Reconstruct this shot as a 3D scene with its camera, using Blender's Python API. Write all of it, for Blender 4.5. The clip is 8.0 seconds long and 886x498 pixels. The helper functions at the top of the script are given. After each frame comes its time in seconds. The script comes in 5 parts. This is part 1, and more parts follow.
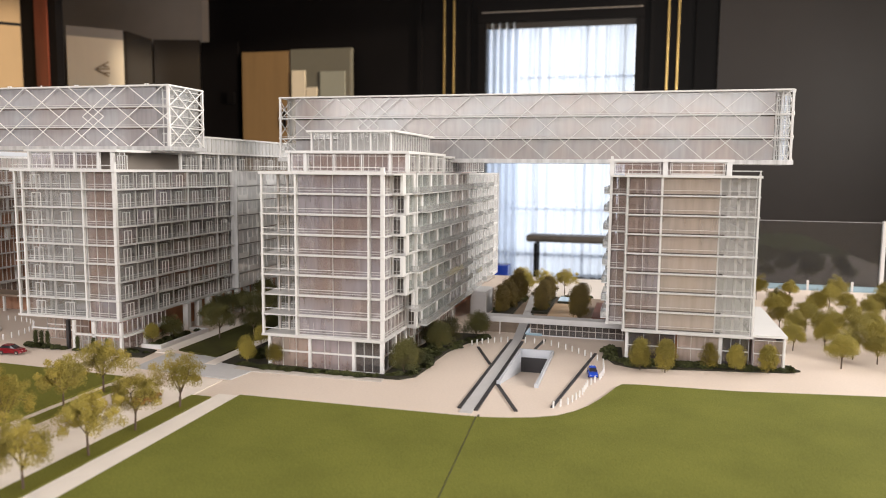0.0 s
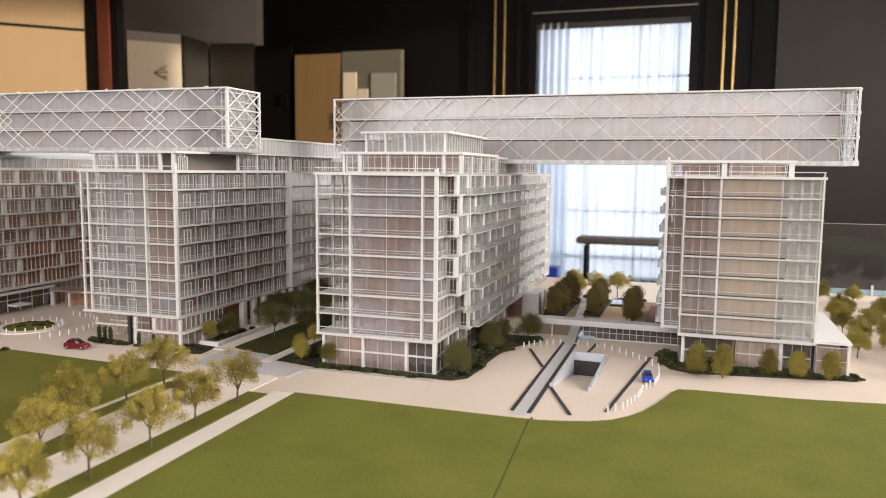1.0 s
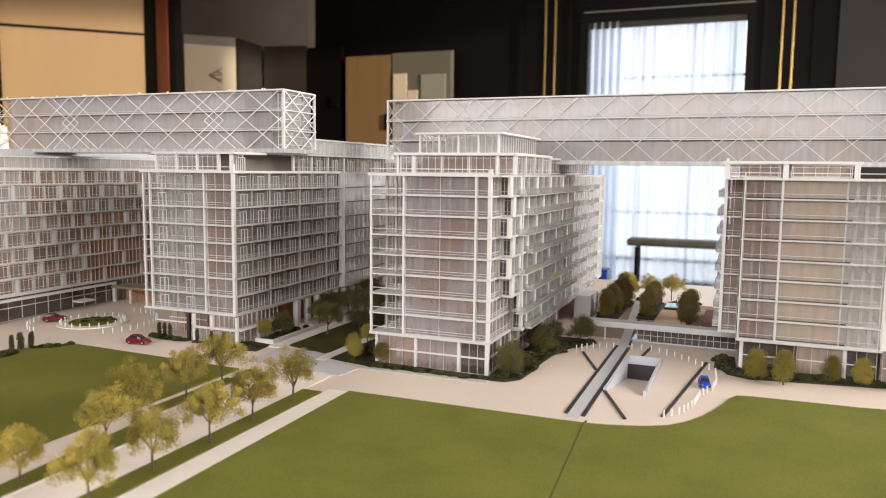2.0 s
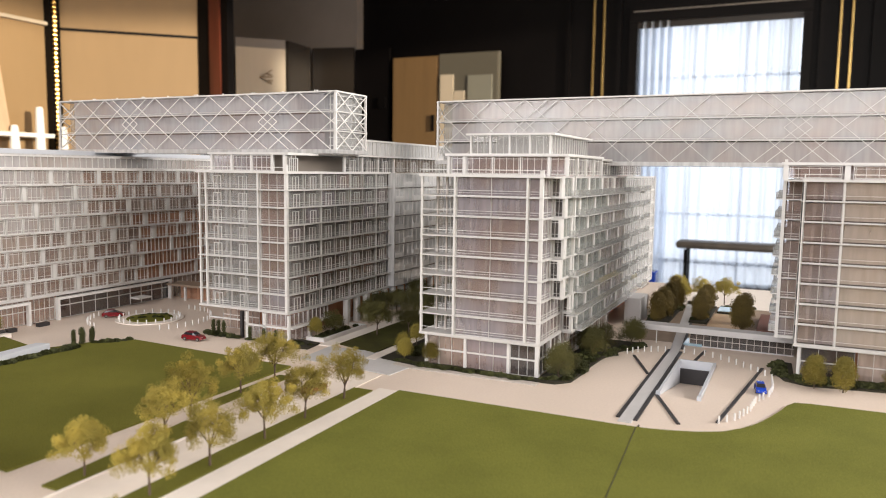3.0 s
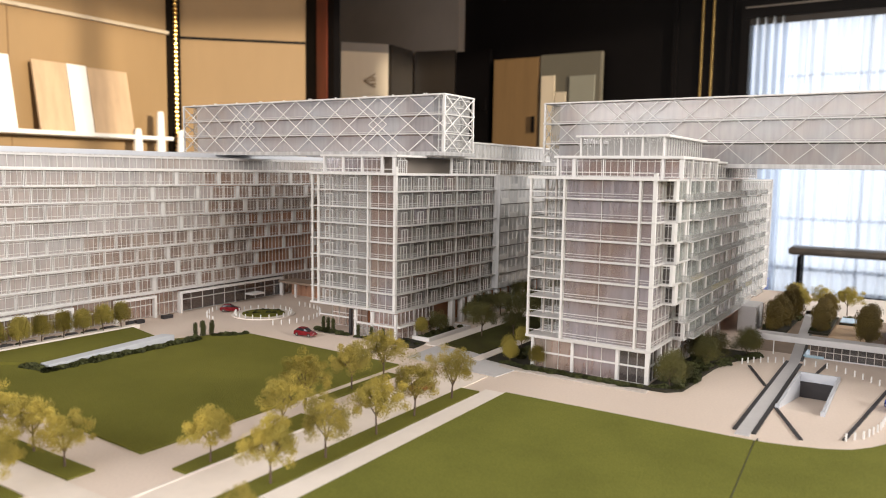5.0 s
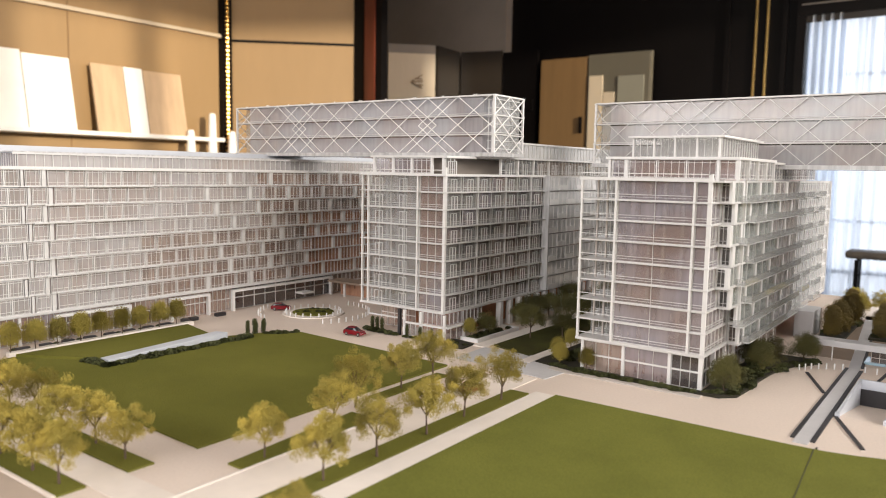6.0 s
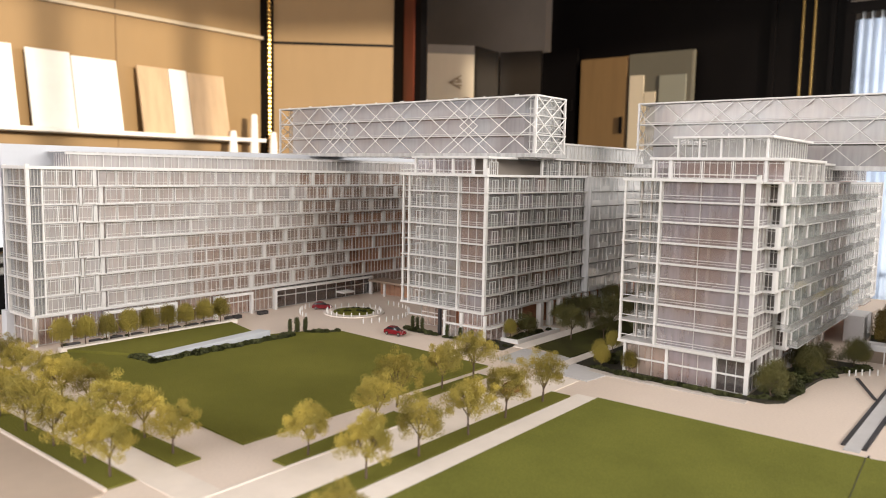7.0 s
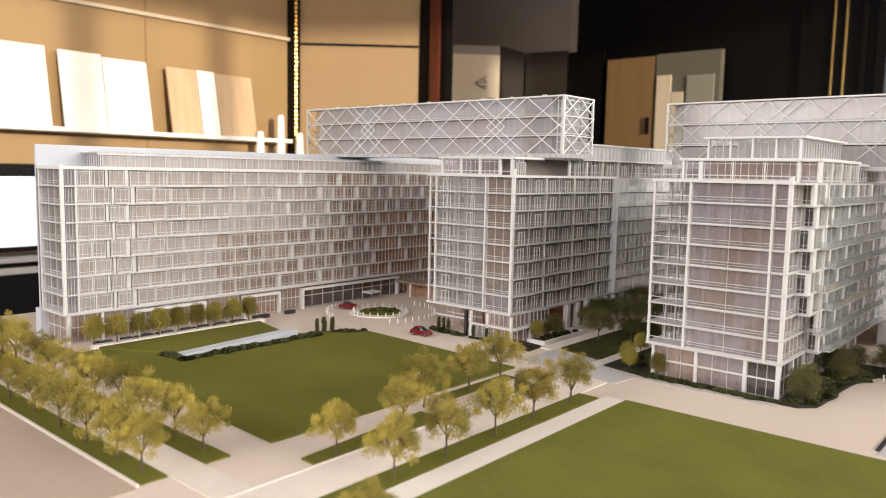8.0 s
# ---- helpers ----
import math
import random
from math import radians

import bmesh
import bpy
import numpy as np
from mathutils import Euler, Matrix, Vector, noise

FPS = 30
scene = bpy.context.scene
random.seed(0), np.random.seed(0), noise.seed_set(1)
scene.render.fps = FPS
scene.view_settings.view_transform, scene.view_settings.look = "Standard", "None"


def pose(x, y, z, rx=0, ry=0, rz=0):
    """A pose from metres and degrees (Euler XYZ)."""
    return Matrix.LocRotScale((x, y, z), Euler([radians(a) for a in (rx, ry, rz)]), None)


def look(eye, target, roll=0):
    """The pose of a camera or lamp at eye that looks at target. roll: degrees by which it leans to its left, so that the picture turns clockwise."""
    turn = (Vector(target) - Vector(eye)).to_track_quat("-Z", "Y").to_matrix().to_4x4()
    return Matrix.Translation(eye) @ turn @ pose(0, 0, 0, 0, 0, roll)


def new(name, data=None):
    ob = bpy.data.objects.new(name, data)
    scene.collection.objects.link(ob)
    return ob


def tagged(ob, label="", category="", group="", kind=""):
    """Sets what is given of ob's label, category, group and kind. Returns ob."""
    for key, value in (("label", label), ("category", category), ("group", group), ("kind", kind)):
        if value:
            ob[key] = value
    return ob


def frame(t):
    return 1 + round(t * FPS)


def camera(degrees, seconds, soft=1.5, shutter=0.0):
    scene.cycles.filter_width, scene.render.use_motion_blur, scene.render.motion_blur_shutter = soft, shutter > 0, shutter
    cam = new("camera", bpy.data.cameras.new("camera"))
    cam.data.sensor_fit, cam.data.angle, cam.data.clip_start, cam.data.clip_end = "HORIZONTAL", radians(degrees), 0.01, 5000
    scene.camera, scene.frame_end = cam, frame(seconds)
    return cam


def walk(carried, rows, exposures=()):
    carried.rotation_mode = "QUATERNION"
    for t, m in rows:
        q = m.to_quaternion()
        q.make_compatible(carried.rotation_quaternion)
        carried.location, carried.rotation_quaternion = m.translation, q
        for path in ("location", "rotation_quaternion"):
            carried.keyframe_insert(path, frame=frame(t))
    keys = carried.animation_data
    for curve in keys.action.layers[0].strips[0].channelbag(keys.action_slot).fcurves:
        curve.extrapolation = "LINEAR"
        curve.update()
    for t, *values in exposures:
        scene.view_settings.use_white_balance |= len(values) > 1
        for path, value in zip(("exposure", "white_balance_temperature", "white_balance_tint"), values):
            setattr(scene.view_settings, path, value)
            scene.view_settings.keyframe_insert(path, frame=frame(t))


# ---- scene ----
cam = camera(61.22, 8.0, soft=1.0)
cam.data.dof.use_dof, cam.data.dof.focus_distance, cam.data.dof.aperture_fstop = True, 1.5, 5.0
PATH = [
    (0, (0.4082, -1.1684, 0.3461), (-0.0939, 0.7562, 0.1368), 0.53),
    (0.5, (0.4040, -1.1691, 0.3460), (-0.1548, 0.7399, 0.1374), 0.56),
    (1, (0.3997, -1.1703, 0.3459), (-0.2255, 0.7181, 0.1382), 0.59),
    (1.5, (0.3953, -1.1720, 0.3460), (-0.2925, 0.6946, 0.1386), 0.62),
    (3, (0.3821, -1.1792, 0.3462), (-0.4713, 0.6178, 0.1395), 0.78),
    (3.5, (0.3779, -1.1820, 0.3463), (-0.5334, 0.5863, 0.1397), 0.84),
    (4, (0.3737, -1.1850, 0.3465), (-0.5952, 0.5524, 0.1402), 0.88),
    (4.5, (0.3697, -1.1881, 0.3466), (-0.6544, 0.5175, 0.1405), 0.91),
    (6, (0.3591, -1.1968, 0.3469), (-0.8172, 0.4076, 0.1408), 1.01),
    (6.5, (0.3561, -1.1993, 0.3470), (-0.8619, 0.3736, 0.1408), 1.05),
    (7, (0.3535, -1.2015, 0.3470), (-0.9013, 0.3421, 0.1402), 1.09),
    (7.5, (0.3513, -1.2034, 0.3469), (-0.9309, 0.3176, 0.1401), 1.10),
    (8, (0.3495, -1.2048, 0.3468), (-0.9548, 0.2973, 0.1403), 1.15),
]
walk(cam, [(t, look(eye, target, roll)) for t, eye, target, roll in PATH])

# ---------------------------------------------------------------- world, sun, large lights
world = bpy.data.worlds.new("sky")
scene.world = world
world.use_nodes = True
wn = world.node_tree.nodes
sky = wn.new("ShaderNodeTexSky")
sky.sky_type, sky.sun_disc = "NISHITA", False
sky.sun_elevation, sky.sun_rotation = radians(5), radians(108)
world.node_tree.links.new(sky.outputs[0], wn["Background"].inputs[0])
wn["Background"].inputs[1].default_value = 0.1
scene.view_settings.exposure = 0.0

U = 0.1          # the plan below is written in decimetres


def lamp(name, kind, m, energy, color, size=None):
    data = bpy.data.lights.new(name, kind)
    data.energy, data.color = energy, color
    ob = new(name, data)
    ob.matrix_world = m
    if kind == "AREA":
        data.shape, data.size, data.size_y = "RECTANGLE", size[0] * U, size[1] * U
    return ob


def at_dm(eye, target):
    return look([c * U for c in eye], [c * U for c in target])


sun = lamp("sun", "SUN", look((5.0, -1.6, 1.9), (-6.0, 2.0, 0.9)), 5.0, (1.0, 0.86, 0.66))
sun.data.angle = radians(1.6)
# daylight in the side wall openings; the rear and back lamps are added fill
lamp("window_daylight_side", "AREA", at_dm((47.0, 2.0, 19.0), (-2.0, 0.0, 0.0)), 315, (1.0, 0.945, 0.89), (44, 16))
lamp("fill_side_rear", "AREA", at_dm((47.0, 45.0, 19.0), (-3.0, 6.0, 1.0)), 190, (1.0, 0.96, 0.92), (28, 15))
lamp("fill_back", "AREA", at_dm((-6.0, -46.0, 17.0), (-6.0, -2.0, 1.0)), 195, (1.0, 0.955, 0.94), (40, 22))


# ---------------------------------------------------------------- materials
def material(name, color, rough=0.5, metal=0.0, vary=0.0, grain=0.0, scale=8.0, bump=0.0, alpha=1.0, emit=0.0, rand=0.0,
             stretch=(1, 1, 1), second=None, trans=0.0, spec=0.5, fine_scale=None):
    """A principled surface with two scales of noise in its colour, relief, and a shift from object to object."""
    m = bpy.data.materials.new(name)
    m.use_nodes = True
    nt = m.node_tree
    n, l = nt.nodes, nt.links
    b = n["Principled BSDF"]
    b.inputs["Roughness"].default_value, b.inputs["Metallic"].default_value = rough, metal
    b.inputs["Alpha"].default_value = alpha
    b.inputs["Transmission Weight"].default_value = trans
    b.inputs["Specular IOR Level"].default_value = spec
    tc = n.new("ShaderNodeTexCoord")
    mp = n.new("ShaderNodeMapping")
    mp.inputs["Scale"].default_value = stretch
    l.new(tc.outputs["Object"], mp.inputs["Vector"])
    big, fine = n.new("ShaderNodeTexNoise"), n.new("ShaderNodeTexNoise")
    big.inputs["Scale"].default_value, fine.inputs["Scale"].default_value = scale, fine_scale or scale * 14
    big.inputs["Detail"].default_value = 4
    l.new(mp.outputs[0], big.inputs["Vector"]), l.new(mp.outputs[0], fine.inputs["Vector"])
    mix = n.new("ShaderNodeMix")
    mix.data_type = "RGBA"
    other = second or [c * (1 - vary) for c in color]
    mix.inputs["A"].default_value, mix.inputs["B"].default_value = (*color, 1), (*other, 1)
    ramp = n.new("ShaderNodeMapRange")
    ramp.inputs["From Min"].default_value, ramp.inputs["From Max"].default_value = 0.35, 0.65
    l.new(big.outputs["Fac"], ramp.inputs["Value"]), l.new(ramp.outputs[0], mix.inputs["Factor"])
    hsv = n.new("ShaderNodeHueSaturation")
    l.new(mix.outputs["Result"], hsv.inputs["Color"])
    val = n.new("ShaderNodeMath")
    val.operation = "MULTIPLY_ADD"
    val.inputs[1].default_value, val.inputs[2].default_value = grain, 1 - grain / 2
    l.new(fine.outputs["Fac"], val.inputs[0])
    if rand:
        info, add = n.new("ShaderNodeObjectInfo"), n.new("ShaderNodeMath")
        add.operation = "MULTIPLY_ADD"
        add.inputs[1].default_value = rand
        l.new(info.outputs["Random"], add.inputs[0]), l.new(val.outputs[0], add.inputs[2])
        sub = n.new("ShaderNodeMath")
        sub.operation = "SUBTRACT"
        sub.inputs[1].default_value = rand / 2
        l.new(add.outputs[0], sub.inputs[0])
        val = sub
    l.new(val.outputs[0], hsv.inputs["Value"])
    l.new(hsv.outputs[0], b.inputs["Base Color"])
    if bump:
        bp = n.new("ShaderNodeBump")
        bp.inputs["Strength"].default_value, bp.inputs["Distance"].default_value = bump, 0.002
        l.new(fine.outputs["Fac"], bp.inputs["Height"]), l.new(bp.outputs[0], b.inputs["Normal"])
    if emit:
        b.inputs["Emission Color"].default_value, b.inputs["Emission Strength"].default_value = (*color, 1), emit
    return m


def leafy(name, a, b):
    """Foam foliage: colour from clump to clump and from tree to tree."""
    m = material(name, a, 0.8, scale=9, second=b, grain=0.5, rand=0.35)
    return m


def acrylic(name, tint, haze, amount, rough=0.06, rand=0.25, streak=0.5, other=None, gloss=0.6):
    """Thin cast acrylic: clear with a milky haze in upright streaks, and a gloss that rises at flat angles."""
    m = bpy.data.materials.new(name)
    m.use_nodes = True
    n, l = m.node_tree.nodes, m.node_tree.links
    n.remove(n["Principled BSDF"])
    geo, mp = n.new("ShaderNodeNewGeometry"), n.new("ShaderNodeMapping")
    mp.inputs["Scale"].default_value = (1, 1, 0.12)
    l.new(geo.outputs["Position"], mp.inputs["Vector"])
    cloud, fine = n.new("ShaderNodeTexNoise"), n.new("ShaderNodeTexNoise")
    cloud.inputs["Scale"].default_value, fine.inputs["Scale"].default_value = 9, 120
    l.new(geo.outputs["Position"], cloud.inputs["Vector"]), l.new(mp.outputs[0], fine.inputs["Vector"])
    col = n.new("ShaderNodeMix")
    col.data_type = "RGBA"
    col.inputs["A"].default_value, col.inputs["B"].default_value = (*haze, 1), (*(other or haze), 1)
    cr = n.new("ShaderNodeMapRange")
    cr.inputs["From Min"].default_value, cr.inputs["From Max"].default_value = 0.4, 0.6
    l.new(cloud.outputs["Fac"], cr.inputs["Value"]), l.new(cr.outputs[0], col.inputs["Factor"])
    info = n.new("ShaderNodeObjectInfo")

    def calc(op, a, b, c=None):
        k = n.new("ShaderNodeMath")
        k.operation, k.use_clamp = op, False
        for i, v in enumerate((a, b, c)):
            if v is None:
                continue
            if isinstance(v, float):
                k.inputs[i].default_value = v
            else:
                l.new(v, k.inputs[i])
        return k.outputs[0]

    f = calc("MULTIPLY_ADD", fine.outputs["Fac"], 2 * amount * streak, amount * (1 - streak))
    f = calc("MULTIPLY_ADD", info.outputs["Random"], amount * rand, f)
    lw = n.new("ShaderNodeLayerWeight")
    lw.inputs["Blend"].default_value = 0.25
    g = calc("MULTIPLY_ADD", lw.outputs["Facing"], gloss, 0.05)
    df, tl, tr, gl = (n.new("ShaderNodeBsdf" + k) for k in ("Diffuse", "Translucent", "Transparent", "Glossy"))
    tr.inputs["Color"].default_value, gl.inputs["Roughness"].default_value = (*tint, 1), rough
    l.new(col.outputs["Result"], df.inputs["Color"]), l.new(col.outputs["Result"], tl.inputs["Color"])
    mixes = [n.new("ShaderNodeMixShader") for _ in range(3)]
    mixes[0].inputs[0].default_value = 0.3
    l.new(df.outputs[0], mixes[0].inputs[1]), l.new(tl.outputs[0], mixes[0].inputs[2])
    l.new(f, mixes[1].inputs[0]), l.new(tr.outputs[0], mixes[1].inputs[1]), l.new(mixes[0].outputs[0], mixes[1].inputs[2])
    l.new(g, mixes[2].inputs[0]), l.new(mixes[1].outputs[0], mixes[2].inputs[1]), l.new(gl.outputs[0], mixes[2].inputs[2])
    l.new(mixes[2].outputs[0], n["Material Output"].inputs[0])
    return m


CLEAR = acrylic("clear_acrylic", (0.93, 0.93, 0.93), (0.86, 0.86, 0.87), 0.13)
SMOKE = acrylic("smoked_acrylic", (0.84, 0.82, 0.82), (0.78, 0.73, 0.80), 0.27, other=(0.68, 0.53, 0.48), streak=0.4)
BRONZE = acrylic("bronze_acrylic", (0.90, 0.85, 0.82), (0.88, 0.77, 0.70), 0.30, other=(0.66, 0.54, 0.48))
TERRA = acrylic("terracotta_acrylic", (0.90, 0.78, 0.70), (0.82, 0.52, 0.37), 0.42, other=(0.74, 0.42, 0.27))
FROST = acrylic("frosted_acrylic", (0.86, 0.86, 0.87), (0.72, 0.71, 0.74), 0.42, 0.12, other=(0.74, 0.64, 0.61), streak=0.35)
FOIL = acrylic("railing_acrylic", (0.95, 0.95, 0.95), (0.88, 0.90, 0.89), 0.24)
MILK = acrylic("milky_acrylic", (0.95, 0.95, 0.95), (0.93, 0.93, 0.94), 0.7)
SNOW = acrylic("backlit_opal_acrylic", (0.96, 0.96, 0.97), (0.96, 0.96, 0.97), 0.85)
THIN = acrylic("thin_clear_acrylic", (0.95, 0.945, 0.94), (0.82, 0.80, 0.79), 0.1, streak=0.9)
HAZE = acrylic("hazy_acrylic", (0.94, 0.93, 0.92), (0.96, 0.93, 0.94), 0.33, other=(0.92, 0.83, 0.79), streak=0.35)
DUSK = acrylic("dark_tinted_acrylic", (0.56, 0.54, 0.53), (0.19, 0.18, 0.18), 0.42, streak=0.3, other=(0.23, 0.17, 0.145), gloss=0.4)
ICE = acrylic("bluish_frosted_acrylic", (0.90, 0.92, 0.95), (0.88, 0.90, 0.97), 0.40, 0.10, other=(0.84, 0.79, 0.82), streak=0.3)
BEIGE = acrylic("beige_acrylic", (0.92, 0.88, 0.85), (0.88, 0.78, 0.71), 0.30, other=(0.84, 0.77, 0.73), streak=0.3)
GREEN = acrylic("greenish_clear_acrylic", (0.88, 0.91, 0.89), (0.82, 0.86, 0.84), 0.24)
GLASS = acrylic("clear_glass", (0.93, 0.95, 0.96), (0.7, 0.75, 0.8), 0.012, 0.03, gloss=0.05)
WHITE = material("white_paint", (0.76, 0.75, 0.745), 0.4, vary=0.04, grain=0.06)
ROD = material("bright_white_rod", (0.90, 0.89, 0.88), 0.35, vary=0.03, grain=0.04)
BARM = material("translucent_bar", (0.80, 0.79, 0.78), 0.3, alpha=0.8, vary=0.1, grain=0.06)
SLAB = material("white_acrylic", (0.68, 0.67, 0.665), 0.3, vary=0.06, grain=0.04)
CORE = material("inner_core", (0.72, 0.58, 0.55), 0.4, second=(0.50, 0.49, 0.55), scale=3.5, grain=0.25, stretch=(6, 6, 0.35))
CORE_PALE = material("inner_core_beige", (0.58, 0.47, 0.41), 0.5, second=(0.44, 0.41, 0.41), scale=3.5, grain=0.2, stretch=(6, 6, 0.35))
CORE_LIGHT = material("inner_core_cream", (0.84, 0.75, 0.68), 0.5, second=(0.74, 0.69, 0.66), scale=3.5, grain=0.15, stretch=(6, 6, 0.35))
SOIL = material("planting_soil", (0.032, 0.028, 0.014), 0.9, vary=0.4, scale=30, grain=0.5)
CORE_RED = material("inner_core_terracotta", (0.60, 0.28, 0.15), 0.5, second=(0.40, 0.19, 0.11), scale=3, grain=0.2, stretch=(6, 6, 0.5))
PAVE = material("pale_card_paving", (0.76, 0.645, 0.56), 0.6, vary=0.1, scale=2.5, grain=0.16, bump=0.1, fine_scale=260)
WALKM = material("walk_card", (0.84, 0.77, 0.71), 0.6, vary=0.06, scale=4, grain=0.1)
ROADM = material("road_card", (0.83, 0.74, 0.66), 0.65, vary=0.1, scale=3, grain=0.15)
MARGIN_SHADED = material("tan_shaded_card", (0.52, 0.42, 0.34), 0.6, vary=0.12, scale=3, grain=0.12)
GREY = material("grey_card", (0.56, 0.55, 0.56), 0.6, vary=0.12, scale=5, grain=0.12)
DARK = material("dark_strip", (0.035, 0.032, 0.035), 0.5, vary=0.2, grain=0.2)
LAWN = material("flocked_lawn", (0.168, 0.174, 0.036), 0.95, scale=9, second=(0.140, 0.147, 0.030), grain=0.55, bump=0.5, spec=0.1, fine_scale=420)
LAWN2 = material("flocked_lawn_dark", (0.165, 0.160, 0.032), 0.95, scale=5, second=(0.135, 0.134, 0.026), grain=0.45, bump=0.8, spec=0.1, fine_scale=420)
TURF_SHADED = material("shaded_garden_turf", (0.075, 0.078, 0.022), 0.95, scale=12, second=(0.05, 0.046, 0.018), grain=0.5, bump=0.6, spec=0.1, fine_scale=420)
BARK = material("twig_wood", (0.12, 0.08, 0.055), 0.8, vary=0.3, grain=0.4)
LEAF = leafy("foam_leaves_yellow", (0.52, 0.40, 0.075), (0.15, 0.138, 0.028))
LEAFG = leafy("foam_leaves_olive", (0.37, 0.29, 0.048), (0.115, 0.105, 0.021))
LEAFD = leafy("foam_leaves_dark", (0.075, 0.082, 0.02), (0.018, 0.022, 0.008))
LEAFM = leafy("foam_leaves_mid", (0.12, 0.108, 0.022), (0.024, 0.026, 0.008))
LEAFB = leafy("foam_leaves_brown", (0.20, 0.14, 0.03), (0.04, 0.03, 0.010))
GREYP = material("warm_grey_card", (0.56, 0.51, 0.475), 0.6, vary=0.1, scale=5, grain=0.12)
EARTHP = material("brown_card", (0.30, 0.225, 0.17), 0.6, vary=0.2, scale=6, grain=0.2)
BLUESTONE = material("pale_blue_wall", (0.56, 0.585, 0.64), 0.5, vary=0.06, grain=0.06)
WATER = material("pool_blue", (0.35, 0.50, 0.60), 0.08, vary=0.15, scale=20)
BRICKRED = material("brown_red_card", (0.16, 0.06, 0.04), 0.6, vary=0.25, grain=0.2)
RED = material("red_car_paint", (0.17, 0.008, 0.014), 0.2, rand=0.2)
BLUE = material("blue_car_paint", (0.012, 0.06, 0.5), 0.2)
CARGLASS = material("car_glass", (0.02, 0.02, 0.025), 0.1)
RUBBER = material("rubber", (0.02, 0.02, 0.02), 0.7)
TAN = material("tan_wall_fabric", (0.305, 0.196, 0.091), 0.6, vary=0.14, scale=0.8, grain=0.1, stretch=(1, 1, 0.3))
BLACKW = material("black_lacquer", (0.005, 0.004, 0.004), 0.45, spec=0.12, vary=0.3, scale=1, grain=0.2)
GREYW = material("dark_grey_wall", (0.046, 0.038, 0.034), 0.4, spec=0.3, vary=0.25, scale=0.35, grain=0.1)
MIDW = material("taupe_wall", (0.24, 0.21, 0.185), 0.5, spec=0.3, vary=0.2, scale=0.5, grain=0.1)
MAHOG = material("mahogany", (0.12, 0.028, 0.014), 0.3, vary=0.4, scale=2, grain=0.3, stretch=(6, 6, 0.5))
GOLD = material("brass", (0.62, 0.43, 0.16), 0.3, metal=1.0, vary=0.15, grain=0.1)
BOARDW = material("white_sample_board", (0.85, 0.83, 0.80), 0.5, vary=0.05, grain=0.05)
BOARDT = material("pale_wood_board", (0.55, 0.39, 0.25), 0.5, vary=0.15, scale=2, grain=0.12, stretch=(8, 8, 0.5))
OAK = material("honey_oak", (0.22, 0.13, 0.055), 0.45, vary=0.2, scale=1, grain=0.2, stretch=(8, 8, 0.4))
CREAM = material("cream_panel", (0.60, 0.50, 0.37), 0.45, vary=0.15, scale=0.8, grain=0.08, stretch=(2, 2, 0.3))
OLIVEP = material("olive_grey_panel", (0.135, 0.122, 0.092), 0.35, vary=0.2, scale=0.6, grain=0.08)
SMOKED = material("smoked_brown_panel", (0.028, 0.022, 0.017), 0.25, vary=0.3, scale=0.5, grain=0.1)
LIT_SAGE = material("sage_light_patch", (0.25, 0.24, 0.19), 0.4, vary=0.15, scale=0.8, grain=0.06)
FLOORM = material("polished_floor", (0.16, 0.17, 0.19), 0.12, vary=0.25, scale=0.8, grain=0.15)
CEILM = material("ceiling_paint", (0.55, 0.52, 0.48), 0.7, vary=0.08, scale=0.5, grain=0.05)
STEEL = material("brushed_steel", (0.5, 0.48, 0.45), 0.3, metal=1.0, grain=0.2)
LEATHER = material("grey_leather", (0.15, 0.125, 0.10), 0.5, vary=0.25, grain=0.2)
BRIGHT_PANEL = material("glowing_white_panel", (0.9, 0.92, 0.95), 0.4, emit=0.7, grain=0.02)
OUTSIDE = material("bright_daylight", (0.88, 0.93, 1.0), 0.6, emit=1.7, vary=0.4, scale=0.6)


def sheer():
    m = bpy.data.materials.new("sheer_voile")
    m.use_nodes = True
    n, l = m.node_tree.nodes, m.node_tree.links
    out = n["Material Output"]
    n.remove(n["Principled BSDF"])
    tl, tr, mx = n.new("ShaderNodeBsdfTranslucent"), n.new("ShaderNodeBsdfTransparent"), n.new("ShaderNodeMixShader")
    tl.inputs["Color"].default_value = (0.80, 0.85, 0.93, 1)
    tex, tc = n.new("ShaderNodeTexNoise"), n.new("ShaderNodeTexCoord")
    tex.inputs["Scale"].default_value = 60
    mr = n.new("ShaderNodeMapRange")
    mr.inputs["To Min"].default_value, mr.inputs["To Max"].default_value = 0.14, 0.26
    l.new(tc.outputs["Object"], tex.inputs["Vector"]), l.new(tex.outputs["Fac"], mr.inputs["Value"])
    l.new(mr.outputs[0], mx.inputs[0]), l.new(tl.outputs[0], mx.inputs[1]), l.new(tr.outputs[0], mx.inputs[2])
    l.new(mx.outputs[0], out.inputs[0])
    return m


VOILE = sheer()


# ---------------------------------------------------------------- mesh helpers (all take decimetres)
def box(bm, x0, x1, y0, y1, z0, z1):
    v = [bm.verts.new(c) for c in ((x0, y0, z0), (x1, y0, z0), (x1, y1, z0), (x0, y1, z0), (x0, y0, z1), (x1, y0, z1), (x1, y1, z1), (x0, y1, z1))]
    for f in ((3, 2, 1, 0), (4, 5, 6, 7), (0, 1, 5, 4), (1, 2, 6, 5), (2, 3, 7, 6), (3, 0, 4, 7)):
        bm.faces.new([v[i] for i in f])
    return v


def boxes(*rows):
    bm = bmesh.new()
    for r in rows:
        box(bm, *r)
    return bm


